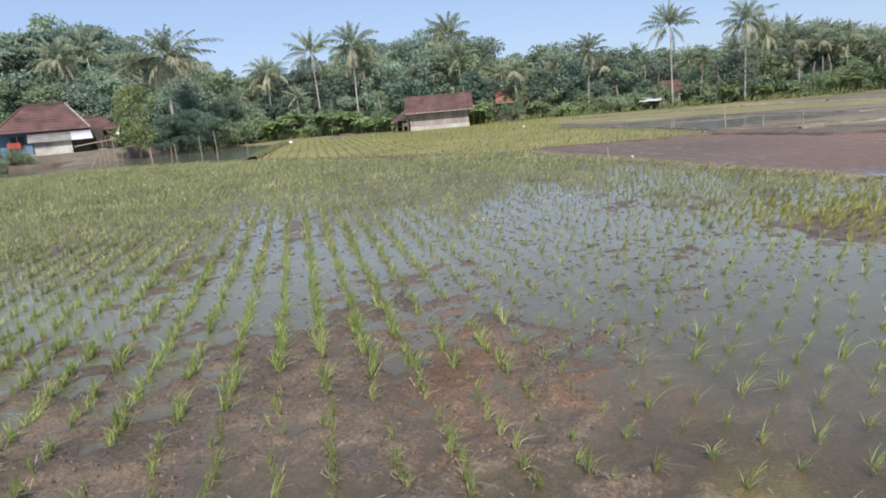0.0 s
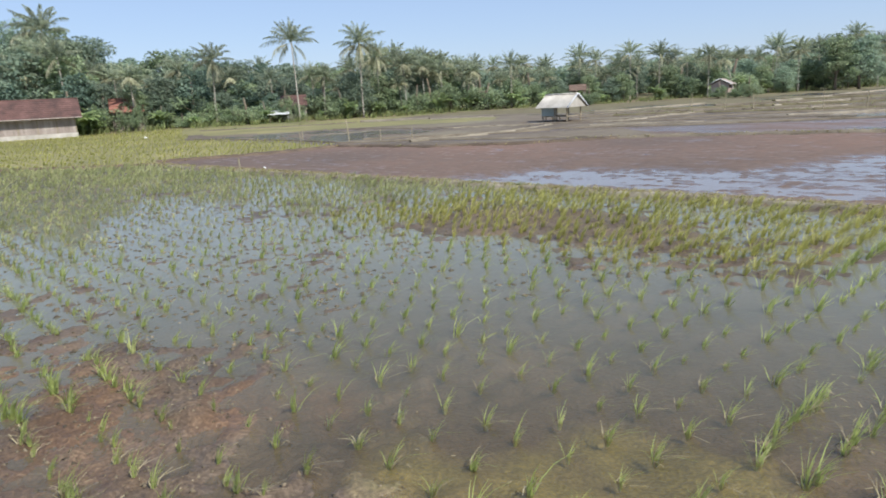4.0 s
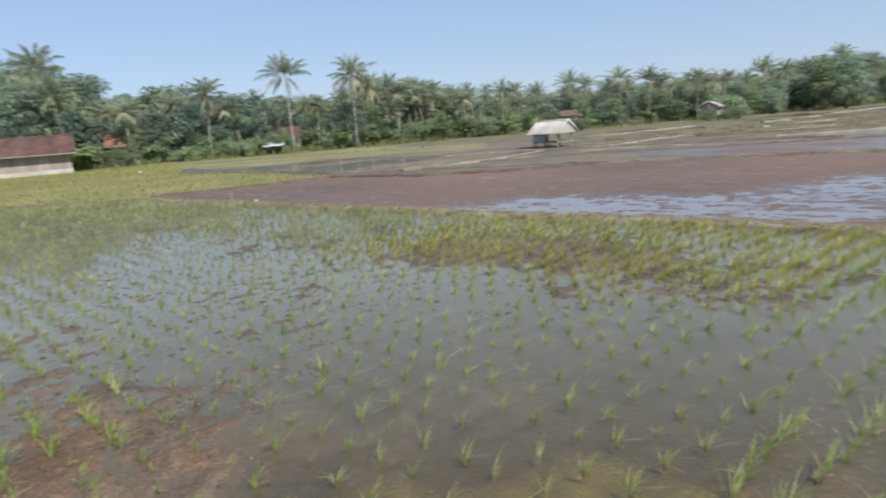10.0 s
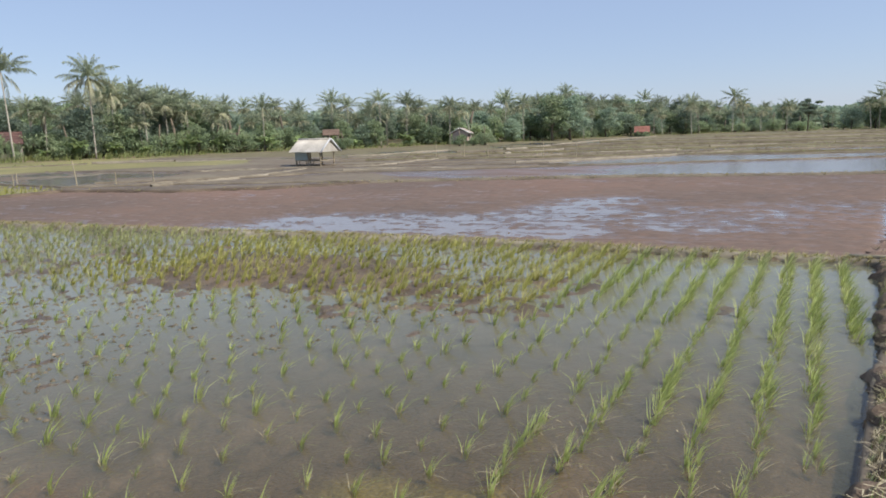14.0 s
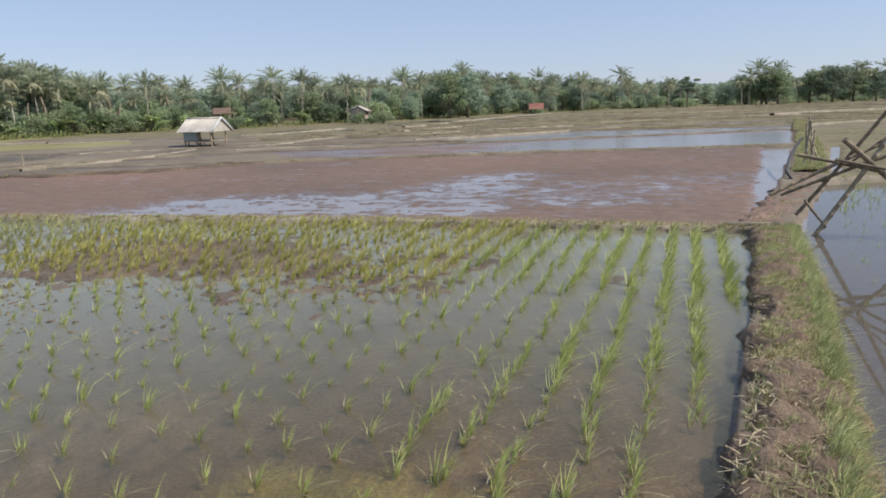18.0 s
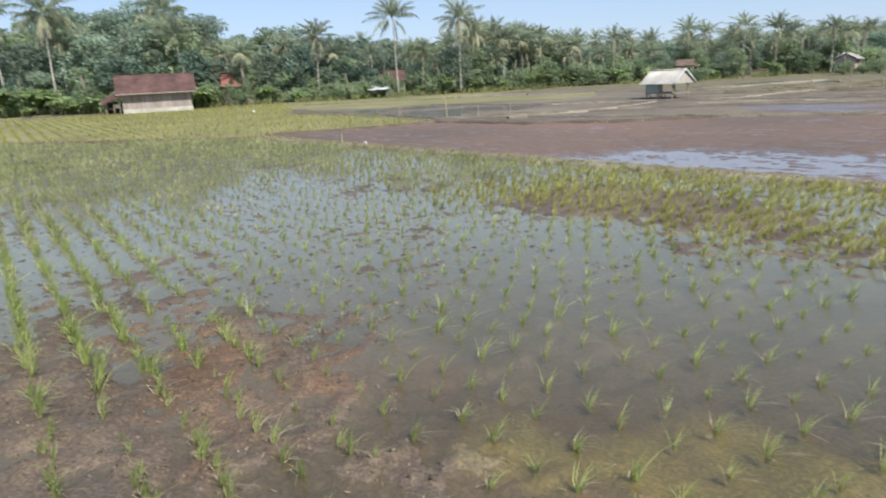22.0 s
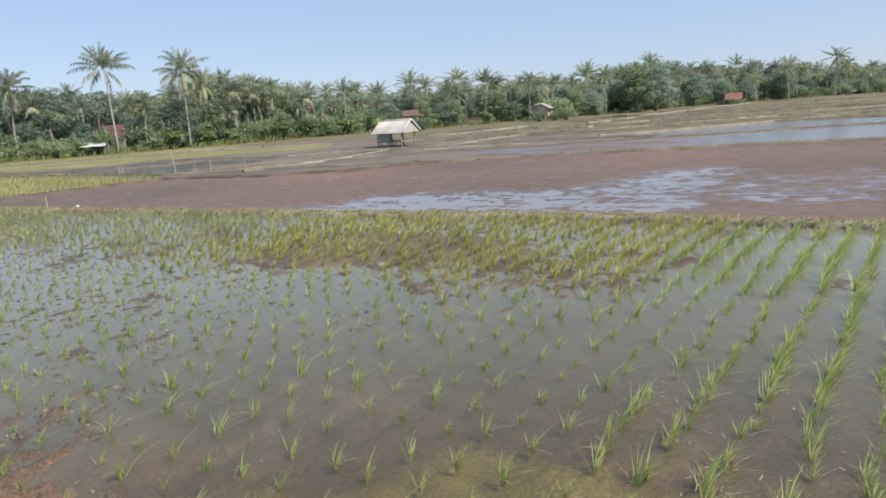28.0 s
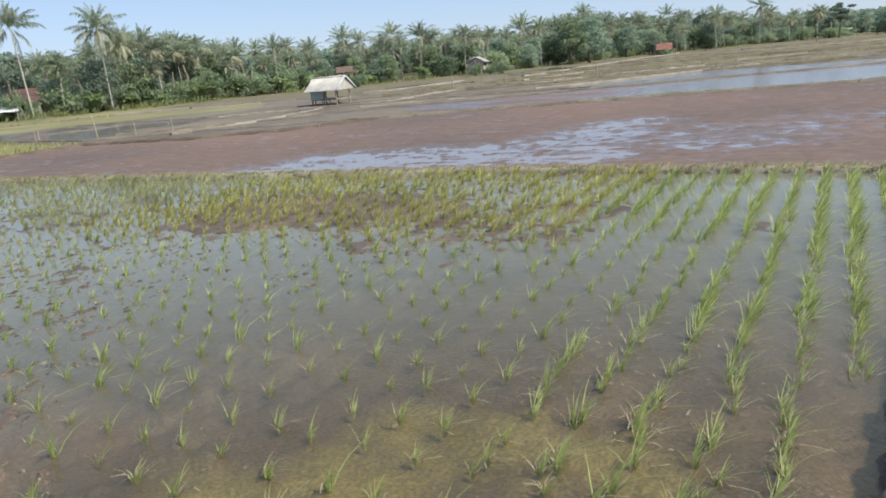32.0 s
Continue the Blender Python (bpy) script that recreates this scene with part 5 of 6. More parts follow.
def banana_meshes(seed):
    """Stems, and the leaves that spring from them."""
    g = np.random.default_rng(seed)
    stems, V, F = [], [], []
    for st in range(3):
        bx, by, hh = g.uniform(-0.5, 0.5), g.uniform(-0.5, 0.5), g.uniform(0.5, 1.1)
        stems.append(tube_mesh("stem", [(bx, by, 0), (bx, by, hh * 0.5), (bx, by, hh)], [0.1, 0.085, 0.06], M_BANANA, 6))
        for i in range(8):
            a, cur = g.uniform(0, 6.28), g.uniform(0.75, 1.45)
            d, p = Vector((math.cos(a), math.sin(a), 0)), Vector((bx, by, hh))
            side = Vector((-d.y, d.x, 0))
            m, ln = 7, g.uniform(1.2, 1.8)
            for s in range(m + 1):
                t = s / m
                w_ = 0.24 * math.sin(math.pi * min(1, 0.05 + t * 0.92)) ** 0.6
                b = len(V)
                V += [p - side * w_ + Vector((0, 0, 0.05)), p, p + side * w_ + Vector((0, 0, 0.05))]
                if s:
                    F += [(b - 3, b - 2, b + 1, b), (b - 2, b - 1, b + 2, b + 1)]
                p = p + (d * math.cos(cur) + Vector((0, 0, math.sin(cur)))) * ln / m
                cur -= 0.24
    return stems, mesh_of("leaves", V, F, M_BANANA)


BANANA = []
for k in range(4):
    stems, leaves = banana_meshes(300 + k)
    ob = thing("banana_plant", (0, 0, -50), "clump of banana plants with broad torn green leaves", "banana plant", "banana plants at the field edge")
    for stem in stems:
        part("stem", stem, M_BANANA, ob)
    part("leaves", leaves, M_BANANA, ob)
    BANANA.append(ob)

def edge_distance(yaw):
    """Distance of the wood's edge from the bank."""
    return float(np.interp(yaw, EDGE_YAW, EDGE_DIST))


def wood_top(yaw):
    """Elevation of the wood's skyline."""
    return float(np.interp(yaw, [-13, -10, -9, -7, -5, -3, -1, 1, 3.3, 5, 7, 10, 14, 17, 20, 23, 24.5, 27.5, 30, 38, 42, 48, 52, 56, 59, 62, 65, 70, 73, 77, 79.6, 81.5, 83.3, 86, 92.7, 97, 100, 104, 106.4, 112, 114, 116, 118.6, 120.5, 124],
                           [0.35, 0.4, 0.65, 1.4, 1.6, 2.0, 1.0, 1.8, 1.4, 0.9, 1.3, 1.2, 1.4, 1.8, 2.1, 2.2, 2.7, 2.3, 2.05, 2.05, 2.1, 2.05, 2.3, 2.7, 3.3, 3.3, 2.8, 3.1, 3.4, 4.0, 3.8, 4.0, 5.5, 5.9, 5.8, 4.7, 3.9, 4.3, 4.9, 6.8, 7.7, 7.9, 7.7, 6.9, 6.5]))


# gaps in the wood's edge through which a roof shows: direction, half width, distance
GAPS = [(81.6, 0.75, 68), (68.9, 1.1, 67.5), (70.2, 0.9, 66), (33.3, 0.8, 78), (19.0, 0.7, 114), (45.1, 0.8, 75)]


def hides(yaw, d):
    return any(abs(yaw - a) < w_ and d < d_ for a, w_, d_ in GAPS)


# palms that can be told apart: yaw, distance, elevation of the crown
HERO_LEFT = [(109.3, 62, 5.9, 7), (101.6, 80, 4.1, 1), (97.6, 78, 5.5, 0), (94.5, 74, 5.8, 1), (86.6, 76, 6.0, 6), (86.2, 72, 4.5, 5), (81.1, 67, 2.7, 3), (75.1, 68, 3.75, 6), (71.6, 82, 2.9, 4), (68.5, 66, 4.9, 0), (66.4, 68, 2.2, 4), (63.2, 67, 4.65, 1)]
HERO_MID = [(61.8, 70, 3.5, 1), (59.5, 70, 2.85, 3), (57.7, 78, 2.95, 0), (56.5, 74, 2.2, 5), (54.6, 78, 2.1, 6), (53.7, 74, 1.95, 3), (50.6, 74, 2.3, 2), (45.0, 82, 2.6, 2), (43.7, 80, 2.3, 6), (40.9, 80, 2.6, 0), (38.7, 82, 2.4, 2), (35.0, 82, 2.1, 6), (33.1, 84, 1.8, 5), (30.3, 92, 2.4, 2), (28.7, 92, 2.1, 4)]
HERO_RIGHT = [(23.7, 105, 0.8, 0), (21.9, 118, 1.4, 1), (18.1, 125, 1.5, 2), (17.4, 122, 0.9, 3), (15.2, 130, 1.5, 4), (14.6, 134, 1.85, 5), (12.2, 140, 2.1, 6), (2.0, 170, 2.3, 2), (0.4, 172, 2.2, 4), (-2.7, 178, 1.7, 2), (-4.9, 180, 2.0, 3), (-8.0, 185, 2.6, 2), (-8.9, 186, 2.75, 0)]
for yaw, d, e, k in HERO_LEFT + HERO_MID + HERO_RIGHT:
    put_palm(k, yaw, d, e - (0.2 if yaw < 5 else 0), 1.75 if yaw > 109 else 1.08 if yaw > 73 else 1.2 if yaw < 5 else 1.0)


for k, (yaw, e) in enumerate(((13.6, 1.6), (11.4, 1.75), (10.2, 1.2), (8.4, 1.5), (5.9, 0.9), (3.0, 1.5), (2.5, 1.9), (1.2, 1.9), (0.0, 1.8), (-0.8, 1.2), (-2.0, 1.5), (-3.4, 1.75), (-4.3, 1.5), (-5.6, 1.6), (-6.3, 2.0), (-7.2, 1.9), (-8.4, 1.5), (-9.6, 1.0))):
    put_palm((5, 3, 6, 1)[k % 4], yaw, 150 + 4 * (10 - yaw) * 0.5, e - 0.2, 1.15)


g2 = np.random.default_rng(77)
yaw, k = -13.0, 0
while yaw < 126:
    d = edge_distance(yaw)
    top = wood_top(yaw)
    put_tree(BROAD, k, yaw, d * g2.uniform(1.18, 1.32), top * g2.uniform(0.95, 1.12) * (0.86 if 28 < yaw < 56 else 1), 1.2)
    if g2.random() < 0.75:
        put_tree(BROAD, k + 3 if yaw > 70 else (1, 2, 4)[k % 3], yaw + g2.uniform(-0.6, 0.6), d * g2.uniform(1.06, 1.16), top * g2.uniform(0.5, 0.85), 1.3)
    if g2.random() < 0.8:
        put_palm(k % 7, yaw + g2.uniform(-0.5, 0.5), d * g2.uniform(1.04, 1.14), top * g2.uniform(0.5, 0.85))
    if 8 < yaw < 66:
        put_palm(k + 2, yaw + g2.uniform(-0.7, 0.7), d * g2.uniform(1.08, 1.22), top * g2.uniform(0.85, 1.08), 0.9)
        put_palm(k + 5, yaw + g2.uniform(-0.7, 0.7), d * g2.uniform(1.02, 1.1), top * g2.uniform(0.35, 0.7), 0.9)
        put_palm(k + 4, yaw + g2.uniform(-1.0, 1.0), d * g2.uniform(1.1, 1.25), top * g2.uniform(0.75, 1.0), 0.8)
    if 8 < yaw < 66:
        for q in range(2):
            yq, dq = yaw + g2.uniform(-1.0, 1.0), d * g2.uniform(1.0, 1.12)
            if not hides(yq, dq):
                put_tree(BROAD, (1, 0, 1, 2, 4)[(k + 2 * q) % 5], yq, dq, top * g2.uniform(0.3, 0.8), 1.25)
    for q in range(2):
        yq, dq = yaw + g2.uniform(-1.0, 1.0), d * g2.uniform(1.0, 1.08)
        if not hides(yq, dq):
            put_tree(BUSH, k + q, yq, dq, g2.uniform(-0.8, 1.1) * 70 / d, g2.uniform(1.0, 1.7))
    yq = yaw + g2.uniform(-0.6, 0.6)
    if g2.random() < 0.75 and yaw > 25 and not hides(yq, d):
        x, y = polar(yq, d * g2.uniform(0.99, 1.02))
        s = g2.uniform(0.5, 1.0)
        copy_thing(BANANA[k % 4], Matrix.LocRotScale((x, y, on_ground(x, y) - 0.03), Euler((0, 0, k * 1.3)), (s, s, s)))
    yaw += (2.1 if yaw > 30 else 1.35) * g2.uniform(0.8, 1.2)
    k += 1
for k in range(26):
    yaw_ = 67 + 52 * (k + g2.uniform(-0.4, 0.4)) / 26
    if not hides(yaw_, edge_distance(yaw_)):
        put_tree(BROAD, k, yaw_, edge_distance(yaw_) * g2.uniform(1.03, 1.07), wood_top(yaw_) * g2.uniform(0.28, 0.55), 1.25)
for k in range(46):
    yaw_ = 83.5 + 23 * (k + g2.uniform(-0.7, 0.7)) / 46
    x, y = polar(yaw_, edge_distance(yaw_) * g2.uniform(0.955, 1.05))
    s = g2.uniform(0.4, 1.5)
    copy_thing(BANANA[k % 4], Matrix.LocRotScale((x, y, on_ground(x, y) - 0.03), Euler((0, 0, k * 1.7)), (s, s, s)))
for yaw_, d_, top_ in ((-3.1, 175, 2.1), (-1.6, 176, 1.8), (-4.4, 180, 1.7), (-5.8, 182, 1.5), (1.3, 170, 1.4), (4.2, 165, 1.0), (-7.0, 186, 1.3), (-12.2, 200, 0.8), (26.3, 96, 2.8), (24.8, 98, 2.6), (1.6, 168, 1.75), (0.5, 168, 1.85), (2.7, 168, 1.35), (57.2, 80, 3.3), (58.6, 80, 3.7), (60.2, 79, 3.6), (61.2, 80, 3.0), (55.6, 80, 2.6)):
    put_tree(BROAD, int(d_), yaw_, d_, top_, 1.2)
for k, (yaw_, d_, top_) in enumerate(((109.9, 60.5, 1.3), (108.6, 60.5, 1.7), (107.3, 62, 1.6), (108.0, 66, 3.0), (106.2, 66, 2.0), (104.8, 70, 2.6))):
    copy_thing(TALL[1], Matrix.LocRotScale((*polar(yaw_, d_), 0.3), Euler((0, 0, k * 1.7)), (0.62, 0.62, (1.4 + d_ * math.tan(radians(top_))) / 7.2)))
put_tree(FLAT, 0, 7.0, 150, 1.9, 0.8)
put_tree(FLAT, 1, -11.1, 200, 2.4, 0.8)
put_tree(FLAT, 1, 117.8, 90, 8.2, 0.9)
put_tree(FLAT, 0, 121.6, 90, 7.6, 0.9)
for yaw_, d_, top_, w_ in ((69.6, 66.4, 0.55, 0.5), (68.5, 66.6, 0.0, 0.6), (81.9, 66.6, 0.0, 0.6), (81.0, 66.8, 0.5, 0.6), (19.3, 114, -0.75, 1.0), (18.7, 114, -0.8, 1.0), (34.2, 76.6, -0.35, 1.3), (33.0, 76.4, -0.75, 1.2), (32.0, 76.8, -0.2, 1.2), (45.2, 73, -0.3, 1.3), (44.2, 73, -0.25, 1.2), (120.6, 61, -0.1, 0.9), (119.6, 61, -0.3, 0.9), (122.4, 58, 0.4, 1.0), (123.4, 57.5, 0.2, 1.1), (121.6, 57.5, -0.9, 1.2), (108.2, 62, 0.5, 0.9), (106.4, 66, 1.2, 1.0), (104.6, 70, 1.4, 1.0), (109.4, 64, 1.3, 0.9), (107.6, 66, 0.9, 1.0)):
    put_tree(BUSH, int(yaw_ * 7), yaw_, d_, top_, w_)
# the yellow-green tree beside the house
trunk, crown = broad_meshes(281, "broad", 3800, 0.7)
crown.materials[0] = M_LEAFYELLOW
x, y = polar(112.0, 60)
ob = thing("leafy_tree", (x, y, on_ground(x, y) - 0.05), "small yellow-green leafy tree beside the village house", "tree", turn=40)
ob.scale = (0.8, 0.8, 0.8)
part("trunk", trunk, M_BARK, ob)
part("crown", crown, M_LEAFYELLOW, ob)
wy = g2.uniform(-14, 126, 5200)
wd = np.array([edge_distance(q) for q in wy]) * g2.uniform(0.965, 1.06, len(wy))
wx, wyy = -wd * np.sin(np.radians(wy)), wd * np.cos(np.radians(wy))
wz, _ = ground_height(wx, wyy)
ok = (fbm(wx * 0.3, wyy * 0.3, 3, 95) > -0.06) & ~inside(wx, wyy, GREEN)
for name_, sel, m_, hh in (("weeds", ok & (wy > 55), M_GRASS, 0.5), ("tall_grass", ok & (wy <= 55), M_GRASS, 0.4)):
    v, f = blades(np.c_[wx, wyy, wz, g2.uniform(0.5, 1.5, len(wx))][sel], 7, hh, 0.8, 0.06, rng, 2)
    tagged(new(name_, fast_mesh(name_, v, f, m_)), "rank grass and weeds along the wood's edge", "weeds", kind="stuff")
tq = scatter([(0, 44), (60, 57), (90, 130), (-30, 120)], 4000, rng, 0.6, 1.4, 0.12, 96)
tq = np.vstack([tq[tq[:, 2] > -0.01], scatter([(1.9, 17.5), (4.6, 19.5), (14, 26), (34, 40), (34, 52), (2, 42)], 300, rng, 0.4, 0.9, 0.5, 97)])
rq = scatter([(1.9, 17.5), (4.6, 19.2), (14, 26), (34, 40), (34, 52), (2, 42)], 26000, rng, 0.4, 0.9, 0.4, 99)
v, f = blades(rq, 4, 0.09, 1.2, 0.018, rng, 1)
tagged(new("field_grass", fast_mesh("field_grass", v, f, M_GRASS)), "short olive grass on the fallow field", "grass", kind="stuff")
v, f = blades(tq, 5, 0.13, 0.9, 0.03, rng, 1)
tagged(new("stubble", fast_mesh("stubble", v, f, M_STUBBLEGRASS)), "short dry rice stubble on the terraces", "stubble", kind="stuff")
# the wood behind, a deep band of foliage
bk = np.random.default_rng(5)
byaw = bk.uniform(-18, 130, 42000)
bd = np.array([edge_distance(q) for q in np.linspace(-18, 130, 400)])[((byaw + 18) / 148 * 399).astype(int)] * bk.uniform(1.3, 1.5, len(byaw))
btop = np.array([wood_top(q) for q in np.linspace(-18, 130, 400)])[((byaw + 18) / 148 * 399).astype(int)]
lump = 0.75 + 0.5 * fbm(byaw * 0.6, bd * 0.05, 4, 91)
bz = bk.uniform(0.0, 1.0, len(byaw)) ** 0.7 * (1.75 + bd * np.tan(np.radians(btop * lump)))
pos = np.stack([-bd * np.sin(np.radians(byaw)), bd * np.cos(np.radians(byaw)), bz + 0.3], 1)
t1, t2 = bk.normal(size=pos.shape), bk.normal(size=pos.shape)
sz = (0.0075 * bd)[:, None] * bk.uniform(0.6, 1.2, (len(bd), 1))
t1 *= sz / (np.linalg.norm(t1, axis=1)[:, None])
t2 *= 0.6 * sz / (np.linalg.norm(t2, axis=1)[:, None])
v = np.stack([pos - t1, pos - t2, pos + t1, pos + t2], 1).reshape(-1, 3)
tagged(new("distant_wood", fast_mesh("distant_wood", v, np.arange(len(v)).reshape(-1, 4), M_LEAF)), "deep green wood behind the field edge", "wood", kind="stuff")
for proto in PALMS + BROAD + TALL + BUSH + FLAT + BANANA:
    for o in (*proto.children_recursive, proto):
        bpy.data.objects.remove(o)


# ---- the shed with red roof, woven wall and lean-to ----
def gable_roof(parent, x0, x1, y0, y1, ze, zr, material, over=0.0, rows_=9, thick=0.05):
    """Two slopes along x laid in courses, each course a lapped part, and a ridge cap."""
    ym = (y0 + y1) / 2
    for sgn, ya in ((-1, y0), (1, y1)):
        for i in range(rows_):
            a, b = i / rows_, (i + 1.12) / rows_
            b = min(b, 1.0)
            bm = bmesh.new()
            pa, pb = (ya + (ym - ya) * a, ze + (zr - ze) * a), (ya + (ym - ya) * b, ze + (zr - ze) * b)
            lift = thick
            q = [bm.verts.new((x, y_, z_)) for x in (x0, x1) for y_, z_ in ((pa[0], pa[1]), (pa[0], pa[1] + lift), (pb[0], pb[1] + lift * 0.5), (pb[0], pb[1] - 0.005))]
            for f_ in ((0, 1, 2, 3), (7, 6, 5, 4), (0, 4, 5, 1), (1, 5, 6, 2), (2, 6, 7, 3), (3, 7, 4, 0)):
                bm.faces.new([q[k] for k in f_])
            bmesh.ops.recalc_face_normals(bm, faces=bm.faces)
            part("tile_course", bm, material, parent)
    part("ridge_cap", tube_mesh("ridge_cap", [(x0, ym, zr + 0.02), ((x0 + x1) / 2, ym, zr + 0.0), (x1, ym, zr + 0.02)], [0.07] * 3, material, 8), material, parent)


def gable_wall(parent, x, y0, y1, z0, z1, material, label=""):
    bm = bmesh.new()
    q = [bm.verts.new((x + dx, y, z)) for dx in (-0.025, 0.025) for y, z in ((y0, z0), (y1, z0), ((y0 + y1) / 2, z1))]
    bm.faces.new(q[:3][::-1])
    bm.faces.new(q[3:])
    for a, b in ((0, 1), (1, 2), (2, 0)):
        bm.faces.new((q[a], q[b], q[b + 3], q[a + 3]))
    bmesh.ops.recalc_face_normals(bm, faces=bm.faces)
    return part("gable", bm, material, parent, label)


sx, sy = polar(87.7, 62)
shed = thing("field_shed", (sx, sy, 0.03), "shed with red tile roof, woven bamboo wall and lean-to", "shed", turn=87.6)
part("plinth", box_bm(-2.75, -0.06, -0.1, 2.75, 3.2, 0.36, 0.02), M_PLASTER, shed, "pale earthen plinth")
for i in range(22):
    x0 = -2.72 + i * 0.24727
    part("wall_panel", box_bm(x0 + 0.004, 0.0 + 0.008 * (i % 2), 0.365, x0 + 0.243, 0.06 + 0.008 * (i % 2), 1.56, 0.004), M_WEAVE, shed)
part("back_wall", box_bm(-2.72, 3.08, 0.305, 2.72, 3.14, 1.56), M_WEAVE, shed)
# dark end walls paint in the shade of an open right end
for x0 in (-2.72, 2.66):
    part("side_wall", box_bm(x0, 0.085, 0.305, x0 + 0.06, 3.07, 1.56), M_DARK, shed, "side wall, dark for the shaded doorway")
    gable_wall(shed, x0 + 0.03, 0.0, 3.14, 1.57, 2.98, M_DARK, "dark boarded gable")
for i in range(5):
    part("post", box_bm(-2.74 + i * 1.345, -0.035, 0.305, -2.66 + i * 1.345, -0.004, 1.62, 0.004), M_BAMBOOGREY, shed)
gable_roof(shed, -3.15, 3.2, -0.55, 3.7, 1.60, 3.08, M_TILE)
part("eave_board", box_bm(-3.15, -0.6, 1.54, 3.2, -0.555, 1.62, 0.005), M_WEAVE, shed, "pale eave board")
bm = bmesh.new()
q = [bm.verts.new((x, y, z + dz)) for dz in (0.0, 0.07) for x, y, z in ((-2.76, -0.6, 1.46), (-2.76, 2.4, 1.95), (-4.35, 2.4, 1.22), (-4.35, -0.6, 0.72))]
for f_ in ((0, 1, 2, 3), (7, 6, 5, 4), (0, 4, 5, 1), (1, 5, 6, 2), (2, 6, 7, 3), (3, 7, 4, 0)):
    bm.faces.new([q[k] for k in f_])
bmesh.ops.recalc_face_normals(bm, faces=bm.faces)
part("lean_to_roof", bm, M_TILE, shed, "sloping red lean-to roof")
for x0, y0 in ((-4.0, -0.2), (-3.4, -0.2), (-2.95, -0.2), (-4.0, 2.0)):
    bamboo("lean_to_post", (x0, y0, -0.05), (x0, y0, (0.86 if y0 < 0 else 1.2) + (x0 + 4.1) * 0.46), 0.05, 0.045, M_BAMBOOGREY, shed)
part("lean_to_bench", box_bm(-3.95, -0.1, 0.45, -3.0, 1.6, 0.52, 0.01), M_DARK, shed, "dark timber bench")
part("lean_to_back", box_bm(-4.0, 1.95, 0.0, -2.8, 1.99, 1.0), M_DARK, shed)
basin = tagged(new("white_basin", tube_mesh("white_basin", [(0, 0, 0), (0, 0, 0.04), (0, 0, 0.3), (0, 0, 0.31)], [0.12, 0.17, 0.24, 0.25], M_WHITE, 14)), "round white plastic basin on the shed's bench", "basin")
basin.matrix_world = shed.matrix_world @ pose(-3.2, 0.2, 0.52)

# ---- the open field hut ----
hx, hy = polar(46.5, 38.4)
hut = thing("field_hut", (hx, hy, on_ground(hx, hy)), "open field hut with grey sheet roof on posts", "hut", turn=11.4)
hut.scale = (0.95, 0.95, 0.95)
for x0 in (-0.85, 0.0, 0.85):
    for y0 in (-0.7, 0.7):
        bamboo("post", (x0, y0, -0.15), (x0, y0, 0.95), 0.045, 0.04, M_BAMBOOGREY, hut)
part("platform", box_bm(-0.92, -0.75, 0.26, 0.92, 0.75, 0.31, 0.008), M_BAMBOOGREY, hut, "raised bamboo platform")
for i in range(4):
    part("wall_board", box_bm(-0.9, -0.742 - 0.004 * (i % 2), 0.33 + i * 0.13, -0.02, -0.72, 0.45 + i * 0.13, 0.004), M_GREENBOARD, hut)
part("side_wall", box_bm(-0.93, -0.7, 0.33, -0.9, 0.7, 0.86), M_GREENBOARD, hut, "grey-green boarded side")
part("tie_beam", box_bm(-1.0, -0.74, 0.87, 1.0, -0.67, 0.93, 0.006), M_BAMBOOGREY, hut)
part("tie_beam", box_bm(-1.0, 0.67, 0.87, 1.0, 0.74, 0.93, 0.006), M_BAMBOOGREY, hut)


def roof_sheet(name, x0, x1, ya, za, yb, zb, material, parent, waves=3):
    """A corrugated sheet lying on a slope."""
    n_ = waves * 6
    vs, fs = [], []
    for i in range(n_ + 1):
        x = x0 + (x1 - x0) * i / n_
        dz = 0.012 * math.cos(2 * math.pi * waves * i / n_)
        for y_, z_ in ((ya, za), ((ya + yb) / 2, (za + zb) / 2 - 0.012), (yb, zb)):
            vs += [(x, y_, z_ + dz), (x, y_, z_ + dz - 0.012)]
    for i in range(n_):
        for k in range(2):
            a, b = i * 6 + k * 2, (i + 1) * 6 + k * 2
            fs += [(a, b, b + 2, a + 2), (a + 1, a + 3, b + 3, b + 1)]
        fs += [(i * 6, i * 6 + 1, i * 6 + 7, i * 6 + 6), (i * 6 + 4, i * 6 + 10, i * 6 + 11, i * 6 + 5)]
    return part(name, mesh_of(name, vs, fs, material, smooth=True), material, parent)


for i in range(5):
    x0 = -1.12 + i * 0.45
    for sgn in (-1, 1):
        roof_sheet("roof_sheet", x0, x0 + 0.47, sgn * 1.04, 0.80 + 0.008 * (i % 2), 0.0, 1.53 + 0.008 * (i % 2), M_ROOFGREY, hut)
for x0 in (-0.98, 1.08):
    gable_wall(hut, x0, -0.93, 0.93, 0.80, 1.36, M_PLASTER, "whitish gable boards")
part("ridge_cap", tube_mesh("ridge_cap", [(-1.12, 0, 1.55), (0, 0, 1.53), (1.13, 0, 1.55)], [0.05] * 3, M_ROOFGREY, 6), M_ROOFGREY, hut)
for sgn in (-1, 1):
    part("barge_board", tube_mesh("barge_board", [(1.16, sgn * 1.06, 0.79), (1.16, sgn * 0.02, 1.55)], [0.055, 0.055], M_TIN, 4), M_TIN, hut, "whitish barge board")
for i in range(3):
    bamboo("bench_leg", (-0.7 + i * 0.5, -0.6, -0.1), (-0.7 + i * 0.5, -0.6, 0.26), 0.03, 0.03, M_BAMBOOGREY, hut)

